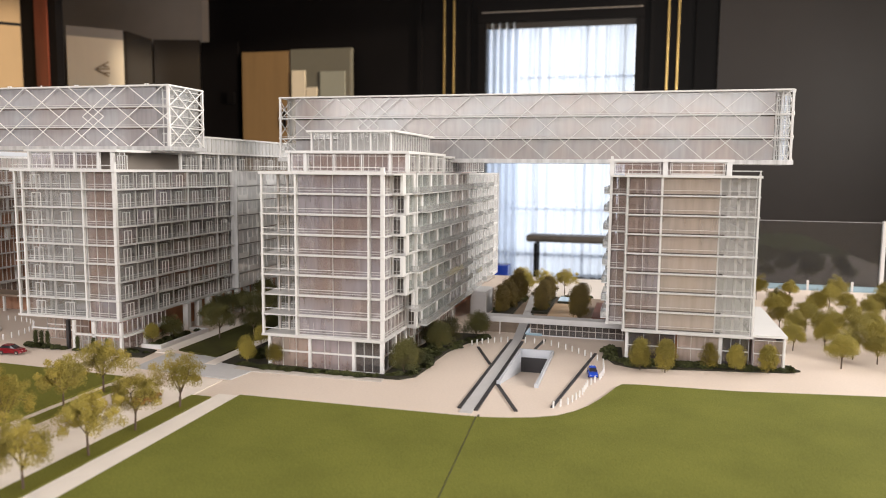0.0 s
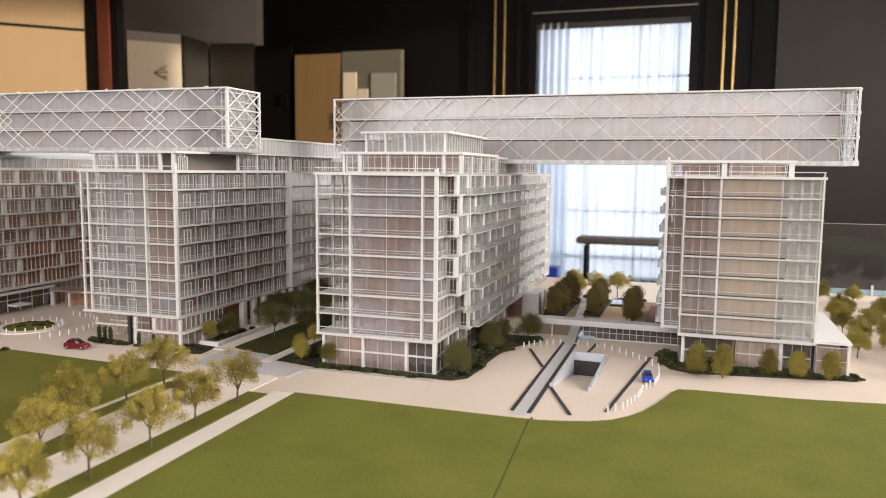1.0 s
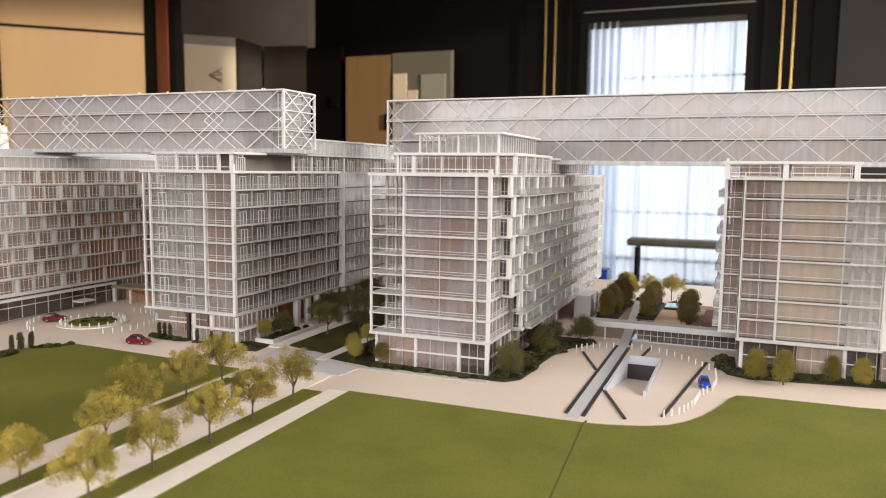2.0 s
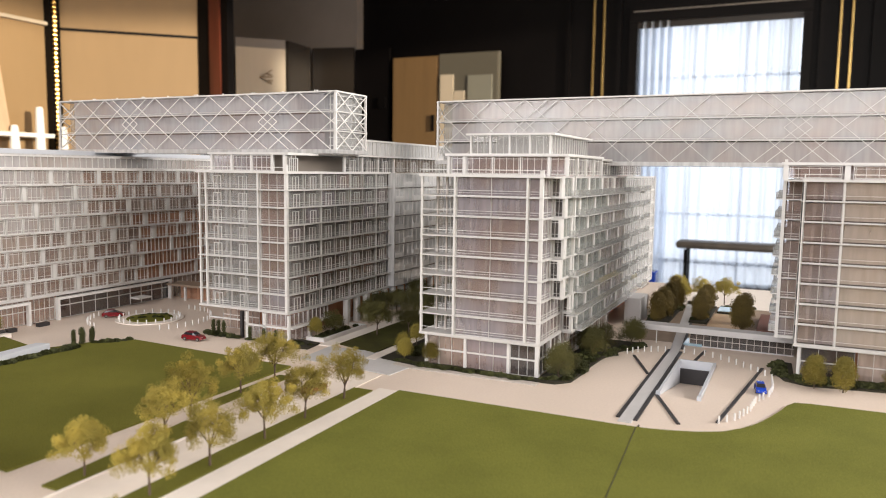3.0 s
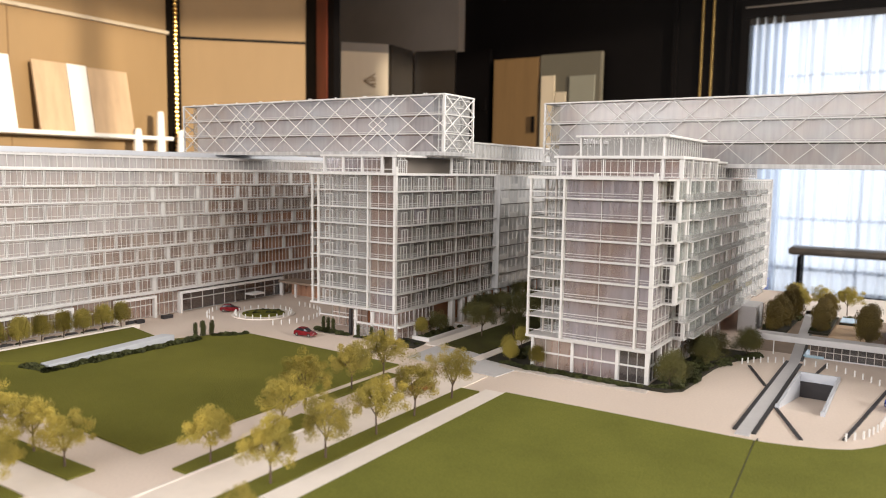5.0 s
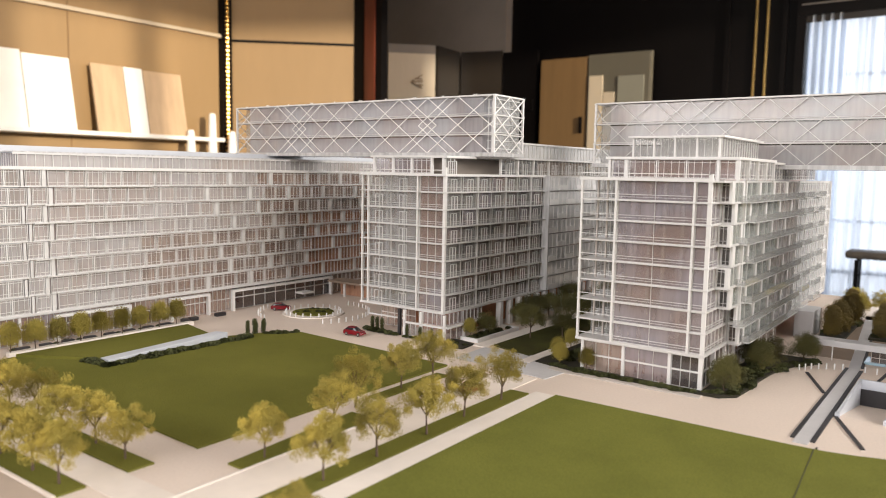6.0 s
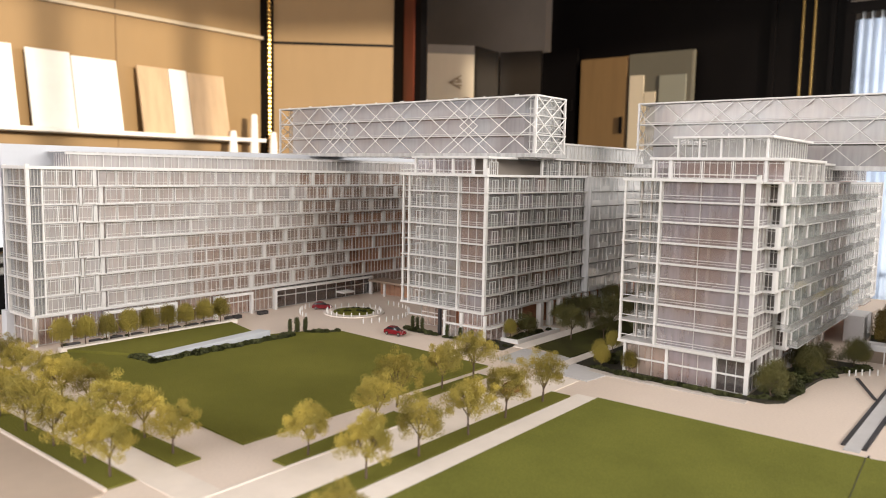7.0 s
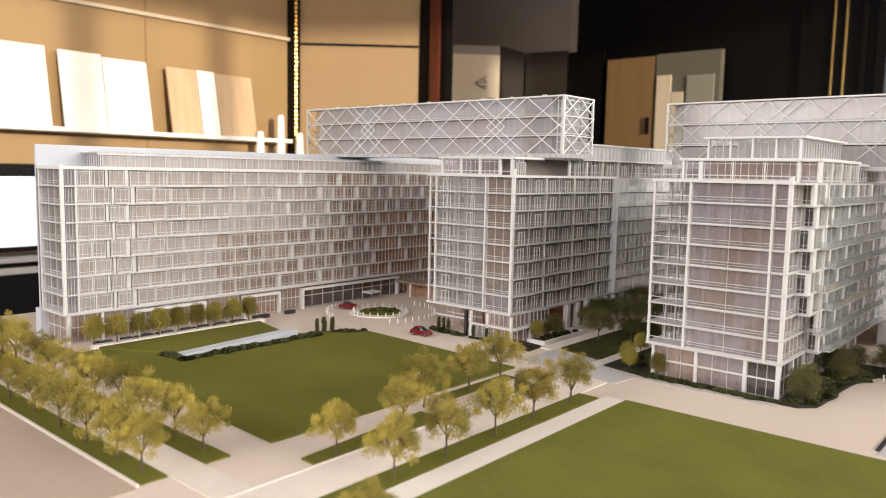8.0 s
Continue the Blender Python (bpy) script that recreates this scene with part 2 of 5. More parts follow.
def bar(bm, a, b, w, sides=4):
    """A straight rod from a to b."""
    a, b = Vector(a), Vector(b)
    q = (b - a).to_track_quat("Z", "Y")
    rings = []
    for p in (a, b):
        rings.append([bm.verts.new(p + q @ Vector((w * math.cos(2 * math.pi * (i + 0.5) / sides), w * math.sin(2 * math.pi * (i + 0.5) / sides), 0)))
                      for i in range(sides)])
    for i in range(sides):
        j = (i + 1) % sides
        bm.faces.new((rings[0][i], rings[0][j], rings[1][j], rings[1][i]))
    bm.faces.new(rings[0][::-1]), bm.faces.new(rings[1])


def turned(bm, profile, sides=12, at=(0, 0)):
    """A turned form from (radius, height) rows."""
    rings = [[bm.verts.new((at[0] + r * math.cos(2 * math.pi * i / sides), at[1] + r * math.sin(2 * math.pi * i / sides), z)) for i in range(sides)]
             for r, z in profile]
    for lo, hi in zip(rings, rings[1:]):
        for i in range(sides):
            j = (i + 1) % sides
            bm.faces.new((lo[i], lo[j], hi[j], hi[i]))
    bm.faces.new(rings[0][::-1]), bm.faces.new(rings[-1])


def prism(bm, outline, z0, z1):
    lo = [bm.verts.new((x, y, z0)) for x, y in outline]
    hi = [bm.verts.new((x, y, z1)) for x, y in outline]
    n = len(outline)
    bm.faces.new(hi), bm.faces.new(lo[::-1])
    for i in range(n):
        j = (i + 1) % n
        bm.faces.new((lo[i], lo[j], hi[j], hi[i]))


def slab_of(outline, z0, z1):
    bm = bmesh.new()
    prism(bm, outline, z0, z1)
    return bm


def mesh_of(name, bm, mat, smooth=False, bevel=0.0):
    if bevel:
        bmesh.ops.bevel(bm, geom=list(bm.edges), offset=bevel, segments=2, profile=0.5, affect="EDGES")
    bmesh.ops.recalc_face_normals(bm, faces=list(bm.faces))
    bm.transform(Matrix.Scale(U, 4))
    me = bpy.data.meshes.new(name)
    bm.to_mesh(me)
    bm.free()
    me.materials.append(mat)
    if smooth:
        me.shade_smooth()
    return me


def place(name, me, parent=None, m=None, label=""):
    """An object on a mesh, at a pose in decimetres in the world, under a parent."""
    ob = new(name, me)
    m = m or Matrix()
    ob.matrix_basis = Matrix.Translation(m.translation * U) @ m.to_3x3().to_4x4()
    if parent:
        ob.parent = parent
        up = parent.matrix_basis if parent.parent is None else parent.parent.matrix_basis @ parent.matrix_parent_inverse @ parent.matrix_basis
        ob.matrix_parent_inverse = up.inverted()
    if label:
        ob["label"] = label
    return ob


def part(name, bm, mat, parent, label="", smooth=False, bevel=0.0):
    return place(name, mesh_of(name, bm, mat, smooth, bevel), parent, None, label)


def thing(name, x, y, z, label, category, group="", kind=""):
    ob = new(name)
    ob.empty_display_size = 0.02
    ob.matrix_basis = Matrix.Translation((x * U, y * U, z * U))
    return tagged(ob, label, category, group, kind)


def single(name, bm, mat, label, category="", group="", kind="", smooth=False, bevel=0.0):
    return tagged(place(name, mesh_of(name, bm, mat, smooth, bevel)), label, category, group, kind)


# ---------------------------------------------------------------- the room
single("floor", boxes((-84, 52, -50, 80, -9.4, -9.0)), FLOORM, "polished dark grey floor reflecting the window", "floor", kind="structure")
single("ceiling", boxes((-84, 52, -50, 80, 32, 32.6)), CEILM, "plain painted ceiling of the showroom", "ceiling", kind="structure")
north = single("wall_north", boxes((-84, -13.8, 75, 78, -9, 32), (3.4, 11.7, 75, 78, -9, 32), (-13.8, 3.4, 75, 78, 20.4, 32)), BLACKW,
               "black lacquered wall round the tall window", "wall", kind="structure")
single("wall_north_grey", boxes((11.7, 52, 74.6, 78, -9, 32)), GREYW, "dark grey panelled wall beside the window", "wall", kind="structure")
single("wall_north_taupe", boxes((-84, -49.5, 73.5, 75, -9, 32)), MIDW, "taupe wall panel beside the black wall", "wall", kind="structure")
single("wall_west", boxes((-63, -60, -50, 37.5, -9, 32)), TAN, "tan fabric wall with sun patches on it", "wall", kind="structure")
bm = slab_of([(-60, 37.3), (-50.6, 46.1), (-52.0, 47.6), (-61.4, 38.8)], -9, 32)
single("wall_west_return", bm, TAN, "tan fabric wall panel beside the dark pillar", "wall", kind="structure")
single("wall_west_rear", boxes((-84, -82, 36, 75, -9, 32), (-84, -61, 34, 36, -9, 32)), MIDW, "taupe end wall", "wall", kind="structure")
# unseen wall added for warm reflections, its opening for the back fill
single("wall_south", boxes((-63, 52, -52, -50, -9, -2), (-63, 52, -52, -50, 28, 32), (-63, -27, -52, -50, -2, 28), (15, 52, -52, -50, -2, 28)), TAN,
       "unseen tan wall behind the viewer with an added opening", "wall", kind="structure")
# unseen wall; its openings shape the sun patches, the rear one added for fill
single("wall_east", boxes((50, 52, -50, 80, -9, 12), (50, 52, -50, 80, 27, 32), (50, 52, -50, -36, 12, 27), (50, 52, -21.4, -20.2, 12, 27), (50, 52, -8.7, -7.4, 12, 27),
                          (50, 52, 24, 30, 12, 27), (50, 52, 60, 80, 12, 27)), TAN, "unseen tan side wall with high windows, the rear one added", "wall", kind="structure")
# grooves and rails of the tan wall
single("wall_rail", boxes((-60.0, -59.5, -20, 37.2, 16.3, 16.6)), CREAM, "thin metal picture rail on the tan wall", "trim", kind="structure")
bm = slab_of([(-59.6, 37.55), (-50.7, 45.9), (-50.8, 46.1), (-59.8, 37.7)], 16.1, 16.35)
single("wall_joint", bm, BLACKW, "dark joint in the tan wall panel", "trim", kind="structure")
single("wall_joint_upright", boxes((-60.06, -59.96, 21.0, 21.12, 5, 32)), OAK, "fine upright joint in the tan wall", "trim", kind="structure")

# dark pillar with a mahogany face
p = thing("pillar", -48.4, 47, -9, "black lacquered pillar with a mahogany face", "pillar")
part("core", boxes((-50.6, -46.9, 45.9, 46.8, -9, 32)), BLACKW, p)
part("face_panel", boxes((-49.0, -47.7, 45.7, 45.9, -9, 32)), MAHOG, p, "dark red mahogany strip")

# hanging brass chain in the corner
ch = thing("hanging_chain", -59.3, 36.9, 5, "thin brass bead chain hanging in the corner", "chain")
bm = bmesh.new()
for i in range(66):
    z = 5 + i * 0.41
    turned(bm, [(0.08, z), (0.22, z + 0.13), (0.22, z + 0.25), (0.08, z + 0.38)], 6, (-58.95, 36.5))
part("bead_string", bm, GOLD, ch)
part("backing", boxes((-59.98, -59.2, 36.2, 37.25, -9, 32)), BLACKW, ch, "dark shadow strip behind the chain")

# long shelf with leaning sample boards
sh = thing("wall_shelf", -58.4, 10, 6, "long white shelf on the tan wall", "shelf")
part("board", boxes((-60, -57.0, -20, 34.6, 5.95, 6.3)), BOARDW, sh, bevel=0.05)


def sample(y0, y1, h, mat, label, lean=1.1, thick=0.25):
    bm = bmesh.new()
    v = box(bm, -57.9, -57.9 + thick, y0, y1, 6.3, 6.3 + h)
    for q in v[4:]:
        q.co.x -= lean
    single("sample_board", bm, mat, label, "sample board", "sample boards on the shelf", bevel=0.03)


sample(13.14, 16.52, 6.1, BOARDW, "white sample board leaning on the tan wall")
sample(16.62, 20.39, 5.9, BOARDW, "wide white sample board leaning on the wall")
sample(22.23, 25.13, 5.8, BOARDT, "pale wood sample board leaning on the wall")
sample(25.23, 26.97, 5.8, BOARDW, "narrow white sample board between wooden ones")
sample(27.06, 30.93, 5.7, BOARDT, "wide pale wood sample board on the shelf")
sample(7.82, 12.17, 6.2, BOARDW, "large white sample board with faint streaks")
sample(1.05, 6.95, 6.2, BOARDT, "large pale wood sample board on the shelf")

# white posts beyond the roof of the long building
for y, z in ((31.7, 6.9), (34.1, 8.6), (36.4, 7.0)):
    bm = bmesh.new()
    turned(bm, [(0.42, -9), (0.42, 5), (0.32, z - 0.2), (0.24, z)], 10, (-57.2, y - 0.8))
    single("white_post", bm, BOARDW, "slim white round display post beside the shelf", "post", "white posts", smooth=False)

# bright white panel low on the tan wall, made brighter by emission
s = thing("bright_wall_panel", -59.5, 8, -3, "wide bright white panel in a dark frame", "screen")
part("frame", boxes((-60, -59.3, -6, 12.3, -3.4, 3.4)), BLACKW, s)
part("panel", boxes((-59.3, -59.2, -5.6, 12.0, -3.0, 2.4)), BRIGHT_PANEL, s, "white panel with emission")
c = thing("low_cabinet", -58.5, 5, -9, "dark low cabinet with steel bands", "cabinet")
part("body", boxes((-60, -57.5, -8, 13.5, -9, -4.9)), BLACKW, c)
part("top", boxes((-60, -57.2, -8, 13.7, -4.0, -3.6)), STEEL, c)
part("band", boxes((-60, -57.4, -8, 13.6, -4.9, -4.4)), STEEL, c)


# cabinets along the far wall
def cabinet(x0, x1, z1, mat, label, depth=3.0, doors=1):
    c = thing("tall_cabinet", (x0 + x1) / 2, 73, -9, label, "cabinet", "cabinets along the far wall")
    part("body", boxes((x0, x1, 73.4 - depth, 73.4, -9, z1)), mat, c, bevel=0.05)
    w = (x1 - x0) / doors
    for i in range(doors):
        d = part("door", boxes((x0 + i * w + 0.12, x0 + (i + 1) * w - 0.12, 73.2 - depth, 73.4 - depth, -8.6, z1 - 0.3)), mat, c)
        part("handle", boxes((x0 + (i + 1) * w - 0.7, x0 + (i + 1) * w - 0.4, 72.9 - depth, 73.2 - depth, 8.4, 10.4)), BLACKW, d)


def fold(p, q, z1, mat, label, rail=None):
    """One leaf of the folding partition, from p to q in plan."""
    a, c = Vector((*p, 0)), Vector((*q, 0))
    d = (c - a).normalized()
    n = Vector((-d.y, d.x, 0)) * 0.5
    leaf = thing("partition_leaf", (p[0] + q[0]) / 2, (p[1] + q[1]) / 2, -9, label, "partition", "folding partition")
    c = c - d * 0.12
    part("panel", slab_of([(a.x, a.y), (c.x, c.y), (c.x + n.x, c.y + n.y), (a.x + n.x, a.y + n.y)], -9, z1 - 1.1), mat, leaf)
    part("top_band", slab_of([(a.x, a.y), (c.x, c.y), (c.x + n.x, c.y + n.y), (a.x + n.x, a.y + n.y)], z1 - 1.1, z1), rail or mat, leaf)
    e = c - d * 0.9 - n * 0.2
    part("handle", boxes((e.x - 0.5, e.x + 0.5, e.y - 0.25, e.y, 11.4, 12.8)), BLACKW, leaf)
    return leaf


# taupe on the cream leaf's top band stands in for shade there
fold((-59.0, 61.1), (-54.7, 65.4), 19.3, CREAM, "cream leaf of a folding partition, top band coloured as shaded, with a small motif", MIDW)
fold((-54.6, 65.6), (-55.2, 71.3), 19.3, SMOKED, "dark brown leaf of a folding partition")
fold((-55.1, 71.5), (-49.5, 72.9), 19.3, SMOKED, "dark brown glossy leaf of a folding partition")
fold((-49.4, 72.9), (-44.2, 72.9), 19.0, BLACKW, "black leaf of a folding partition")
cabinet(-43.7, -37.3, 17.6, OAK, "honey oak tall cabinet with black handles", depth=0.6)
cabinet(-37.2, -29.3, 17.75, OLIVEP, "olive grey tall cabinet with painted patches of light", depth=0.6)
# pale plates paint the sun patches and reflections on the door
LIT_PATCHES = thing("lit_patches", -33.4, 72.4, 8, "sun patches and reflections on the olive cabinet door, as pale plates", "panel")
part("panel", boxes((-36.9, -35.1, 72.42, 72.58, 4.0, 15.2)), CREAM, LIT_PATCHES, bevel=0.03)
part("panel", boxes((-35.0, -33.6, 72.42, 72.58, 4.0, 13.2)), CREAM, LIT_PATCHES, bevel=0.03)
part("panel", boxes((-33.2, -30.0, 72.42, 72.58, 4.0, 15.0)), LIT_SAGE, LIT_PATCHES, bevel=0.03)
m = thing("wall_motif", -57.6, 61.8, 14, "small brown line motif on the cream partition leaf", "ornament")
bm = bmesh.new()
o = Vector((-56.15, 63.60, 14.65))
d = Vector((0.707, 0.707, 0))
for p, q in (((-0.9, 0.0), (0.5, 0.9)), ((-0.9, 0.0), (0.6, 0.1)), ((-0.9, 0.0), (0.5, -0.75)), ((-0.2, 0.45), (0.5, 0.3)), ((-0.1, -0.4), (0.6, -0.35))):
    bar(bm, o + d * p[0] + Vector((0, 0, p[1])), o + d * q[0] + Vector((0, 0, q[1])), 0.09)
part("line", bm, OAK, m)

# brass strips in pairs on the black wall
for x in (-18.55, -17.4, 6.5, 7.55):
    single("brass_strip", boxes((x - 0.12, x + 0.12, 74.7, 75, -9, 32)), GOLD, "slim upright brass strip on the black wall", "trim", "brass strips", bevel=0.04)
for x in (-21.5, -15.6, 4.9, 9.6):
    single("wall_batten", boxes((x - 0.25, x + 0.25, 74.6, 75, -9, 32)), BLACKW, "black upright batten on the black wall", "trim", "wall battens")

# far window
w = thing("window_1", -5.2, 76, -9, "tall white-lit window with glazing bars and sheer curtain", "window", kind="structure")
part("window_frame", boxes((-14.4, -13.5, 74.4, 78, -9, 20.9), (3.1, 4.0, 74.4, 78, -9, 20.9), (-14.4, 4.0, 74.3, 78, 20.2, 21.9)), BLACKW, w)
for x in (-8.1, -2.2):
    part("glazing_bar", boxes((x - 0.16, x + 0.16, 76.4, 76.9, -8.8, 20.4)), GREY, w)
for z in (-1.0, 6.8, 14.2):
    part("glazing_bar", boxes((-13.5, 3.1, 76.5, 76.8, z - 0.15, z + 0.15)), GREY, w)
part("head_trim", boxes((-14.0, 3.8, 74.2, 74.3, 21.25, 21.38)), MIDW, w, "thin pale edge of the blind box")
part("blind", boxes((-13.5, 3.1, 74.6, 74.8, 19.5, 20.2)), SMOKED, w, "rolled dark blind")
part("window_sill", boxes((-13.5, 3.1, 75.9, 76.2, -6.5, -6.1)), GREYW, w, "dark low sill behind the curtain")
part("skirting", boxes((-3.4, 3.1, 75.8, 76.2, -8.95, -8.4)), GREYW, w, "dark skirting")
single("backdrop", boxes((-26, 16, 84, 84.2, -16, 30)), OUTSIDE, "bright overcast daylight outside the window", "backdrop", kind="structure")
cu = thing("sheer_curtain", -5.2, 75, -9, "white sheer curtain hanging in soft folds", "curtain")
bm = bmesh.new()
rows = []
for z in np.linspace(-8.7, 20.2, 5):
    rows.append([bm.verts.new((x, 75.2 + 0.28 * math.sin(x * 5.1 + 0.8 * math.sin(x * 1.7)) + 0.1 * math.sin(x * 11.0), z))
                 for x in np.linspace(-13.4, 3.0, 170)])
for a, b in zip(rows, rows[1:]):
    for i in range(169):
        bm.faces.new((a[i], a[i + 1], b[i + 1], b[i]))
part("fabric", bm, VOILE, cu, smooth=True)
bm = bmesh.new()
rows = []
for z in (-8.7, 5, 20.2):
    rows.append([bm.verts.new((x, 74.7 + 0.25 * math.sin(x * 7.5), z)) for x in np.linspace(-13.4, -9.6, 60)])
for a, b in zip(rows, rows[1:]):
    for i in range(59):
        bm.faces.new((a[i], a[i + 1], b[i + 1], b[i]))
part("gathered_fabric", bm, VOILE, cu, "gathered edge of the curtain", smooth=True)

# bench in front of the window
b = thing("bench", -2, 70, -9, "grey upholstered bench on black metal legs", "bench")
bm = boxes((-7.6, 4.6, 68.5, 71.5, -4.15, -3.4))
part("cushion", bm, LEATHER, b, smooth=True, bevel=0.25)
for x in (-6.6, 3.4):
    part("leg", boxes((x - 0.2, x + 0.2, 69.0, 69.4, -9, -4.3)), BLACKW, b)
    part("leg", boxes((x - 0.2, x + 0.2, 70.6, 71.0, -9, -4.3)), BLACKW, b)
single("storage_crate", boxes((-11.8, -10.0, 71.5, 73.5, -9, -7.2)), BLUE, "deep blue crate on the floor by the window", "crate", bevel=0.1)

# ---------------------------------------------------------------- plinth, base board and grounds of the model
single("plinth", boxes((-15.2, 13.2, -10.0, 12.9, -9, -0.9)), BLACKW, "black plinth under the architectural model", "plinth", kind="structure", bevel=0.05)
single("ground", boxes((-15, 1.95, -9.8, 12.7, -0.9, 0), (2.62, 13, -9.8, 12.7, -0.9, 0), (1.95, 2.62, -9.8, 0.1, -0.9, 0), (1.95, 2.62, 2.42, 12.7, -0.9, 0),
                       (1.95, 2.62, 0.1, 2.42, -0.9, -0.42)), PAVE, "pale beige card paving of the model base", "ground", kind="structure")


def sheet(name, outline, top, mat, label, category="paving", low=-0.01):
    return single(name, slab_of(outline, low, top), mat, label, category, kind="structure")


def rect(x0, x1, y0, y1):
    return [(x0, y0), (x1, y0), (x1, y1), (x0, y1)]


CURVE = [(-1.70, -1.70), (-0.09, -1.70), (1.67, -1.70), (2.1, -1.68), (2.42, -1.61), (2.76, -1.5), (3.06, -1.33), (3.28, -1.07), (3.46, -0.76), (3.6, -0.4), (3.73, 0.0),
         (3.82, 0.34), (3.92, 0.55), (4.15, 0.60), (5.65, 0.66), (7.9, 1.0), (13, 1.6)]
sheet("lawn", [(13, -9.8), *CURVE[::-1], (-1.66, -9.8)], 0.03, LAWN, "bright green flocked lawn with a curved edge", "lawn")
single("lawn_joint", boxes((1.985, 2.005, -1.66, -1.60, 0, 0.034)), DARK, "dark joint between base boards", "joint", kind="structure")
bm = bmesh.new()
bar(bm, (1.975, -1.69, 0.030), (2.50, -9.8, 0.030), 0.0055)
single("lawn_seam", bm, DARK, "thin dark seam across the lawn", "joint", kind="structure")
sheet("road", rect(-3.12, -2.42, -7.9, -1.0), 0.012, ROADM, "beige card street between tree strips", "road")
sheet("cross_road", rect(-14.9, -2.42, -7.92, -7.47), 0.010, ROADM, "beige cross street on the model", "road")
sheet("walk_path", rect(-2.05, -1.68, -9.8, -1.72), 0.02, WALKM, "pale straight footpath beside the lawn", "path")
sheet("crossing", [(-4.3, -0.75), (-2.3, -0.95), (-2.2, -0.15), (-3.2, 0.35), (-4.35, 0.3)], 0.014, GREY, "grey paved crossing between the blocks", "paving")
sheet("street_strip_grass", rect(-2.42, -2.08, -7.3, -1.88), 0.022, LAWN2, "dark grass strip under street trees", "grass strip")
sheet("street_strip_grass_far", [(-3.42, -6.60), (-3.15, -6.60), (-3.15, -4.3), (-3.6, -4.3)], 0.022, LAWN2, "short grass strip under street trees", "grass strip")
sheet("street_strip_grass_rear", rect(-3.92, -3.68, -3.6, -1.84), 0.022, LAWN2, "narrow grass strip beside the court", "grass strip")
sheet("kerb_line", rect(-3.14, -3.11, -9.0, -1.9), 0.025, WALKM, "thin pale kerb beside the street", "kerb")
sheet("cross_strip_grass", rect(-13.0, -4.10, -7.45, -7.12), 0.022, LAWN2, "grass strip with autumn trees", "grass strip")
sheet("cross_strip_grass_front", rect(-13.0, -4.08, -8.28, -7.95), 0.022, LAWN2, "front grass strip with trees", "grass strip")
# sheet over the paving, its darker tone put in as shade
sheet("base_margin", rect(-14.9, -4.0, -9.7, -8.34), 0.012, MARGIN_SHADED, "margin of the model base, toned darker for shade", "paving")
sheet("kerb_line_front", rect(-13.0, -4.06, -8.32, -8.285), 0.03, ROADM, "thin pale kerb beside the strip", "kerb")
sheet("court_lawn", [(-4.11, -6.52), (-4.07, -1.32), (-8.03, -1.13), (-8.6, -1.7), (-8.9, -2.4), (-8.9, -5.05), (-10.35, -5.9), (-10.3, -6.25)], 0.03, LAWN2,
      "dark green court lawn with long shadows", "lawn")
sheet("terrace_lawn", [(-8.98, -2.6), (-8.98, -5.0), (-10.38, -5.85), (-10.38, -2.28)], 0.06, LAWN2, "raised grass terrace behind a pale wall", "lawn")
bm = bmesh.new()
prism(bm, [(-8.98, -5.05), (-8.72, -5.05), (-8.72, -2.5), (-8.98, -2.6)], 0, 0.155)
for v in bm.verts:
    if v.co.z > 0.1 and v.co.y < -4:
        v.co.z = 0.075
single("terrace_wall", bm, BLUESTONE, "low pale blue wall holding the terrace", "wall", kind="structure", bevel=0.01)
single("terrace_kerb", boxes((-10.55, -10.4, -5.95, -2.1, 0, 0.09)), WALKM, "pale planter kerb along the long building", "kerb", kind="structure", bevel=0.01)
for y0, y1 in ((-1.9, -1.75), (-1.2, -1.0), (-2.1, -2.0)):
    single("planter_box", boxes((-10.92, -10.8, y0, y1 + 0.06, 0, 0.08)), DARK, "small dark planter box by the lobby", "planter", "planters", bevel=0.01)

for k in range(8):
    single("planter_bench", boxes((-10.72, -10.6, -5.72 + 0.425 * k, -5.5 + 0.425 * k, 0, 0.1)), DARK, "dark bench between the clipped trees", "bench", "planter benches", bevel=0.01)

# gardens between the middle blocks
sheet("side_path", rect(-4.62, -4.32, 0.3, 7.5), 0.02, WALKM, "pale garden path between two blocks", "path")
# the darker turf colour stands in for shade between the blocks
sheet("garden_lawn", [(-4.28, 0.55), (-3.3, 0.25), (-3.3, 6.5), (-4.28, 6.5)], 0.03, TURF_SHADED, "garden lawn between two blocks, coloured dark for shade", "lawn")
sheet("side_path_narrow", rect(-3.26, -3.04, -0.2, 6.5), 0.02, WALKM, "narrow pale garden path", "path")
sheet("block_bed", [(-3.0, -0.05), (-2.2, -0.22), (0.05, -0.20), (0.05, 0.0), (-2.1, 0.1), (-2.1, 5), (-3.0, 5)], 0.03, SOIL, "planting bed along the front block", "planting bed")
sheet("front_kerb", [(-2.6, -0.325), (-2.25, -0.40), (0.1, -0.37), (0.1, -0.21), (-2.2, -0.23), (-2.6, -0.145)], 0.019, GREYP, "warm grey kerb walk in front of the planting bed", "path")
sheet("front_bed_corner", [(-5.25, 0.05), (-4.9, -0.15), (-4.6, -0.1), (-4.65, 0.4), (-5.2, 0.5)], 0.03, SOIL, "small planting bed at the glass lobby", "planting bed")
for o in (((-5.1, -4.72, 0.55, 0.60)), ((-4.72, -4.67, 0.55, 2.2)), ((-5.1, -4.72, 2.15, 2.2))):
    single("garden_kerb", boxes((*o, 0, 0.08)), WHITE, "low white garden wall", "wall", kind="structure")
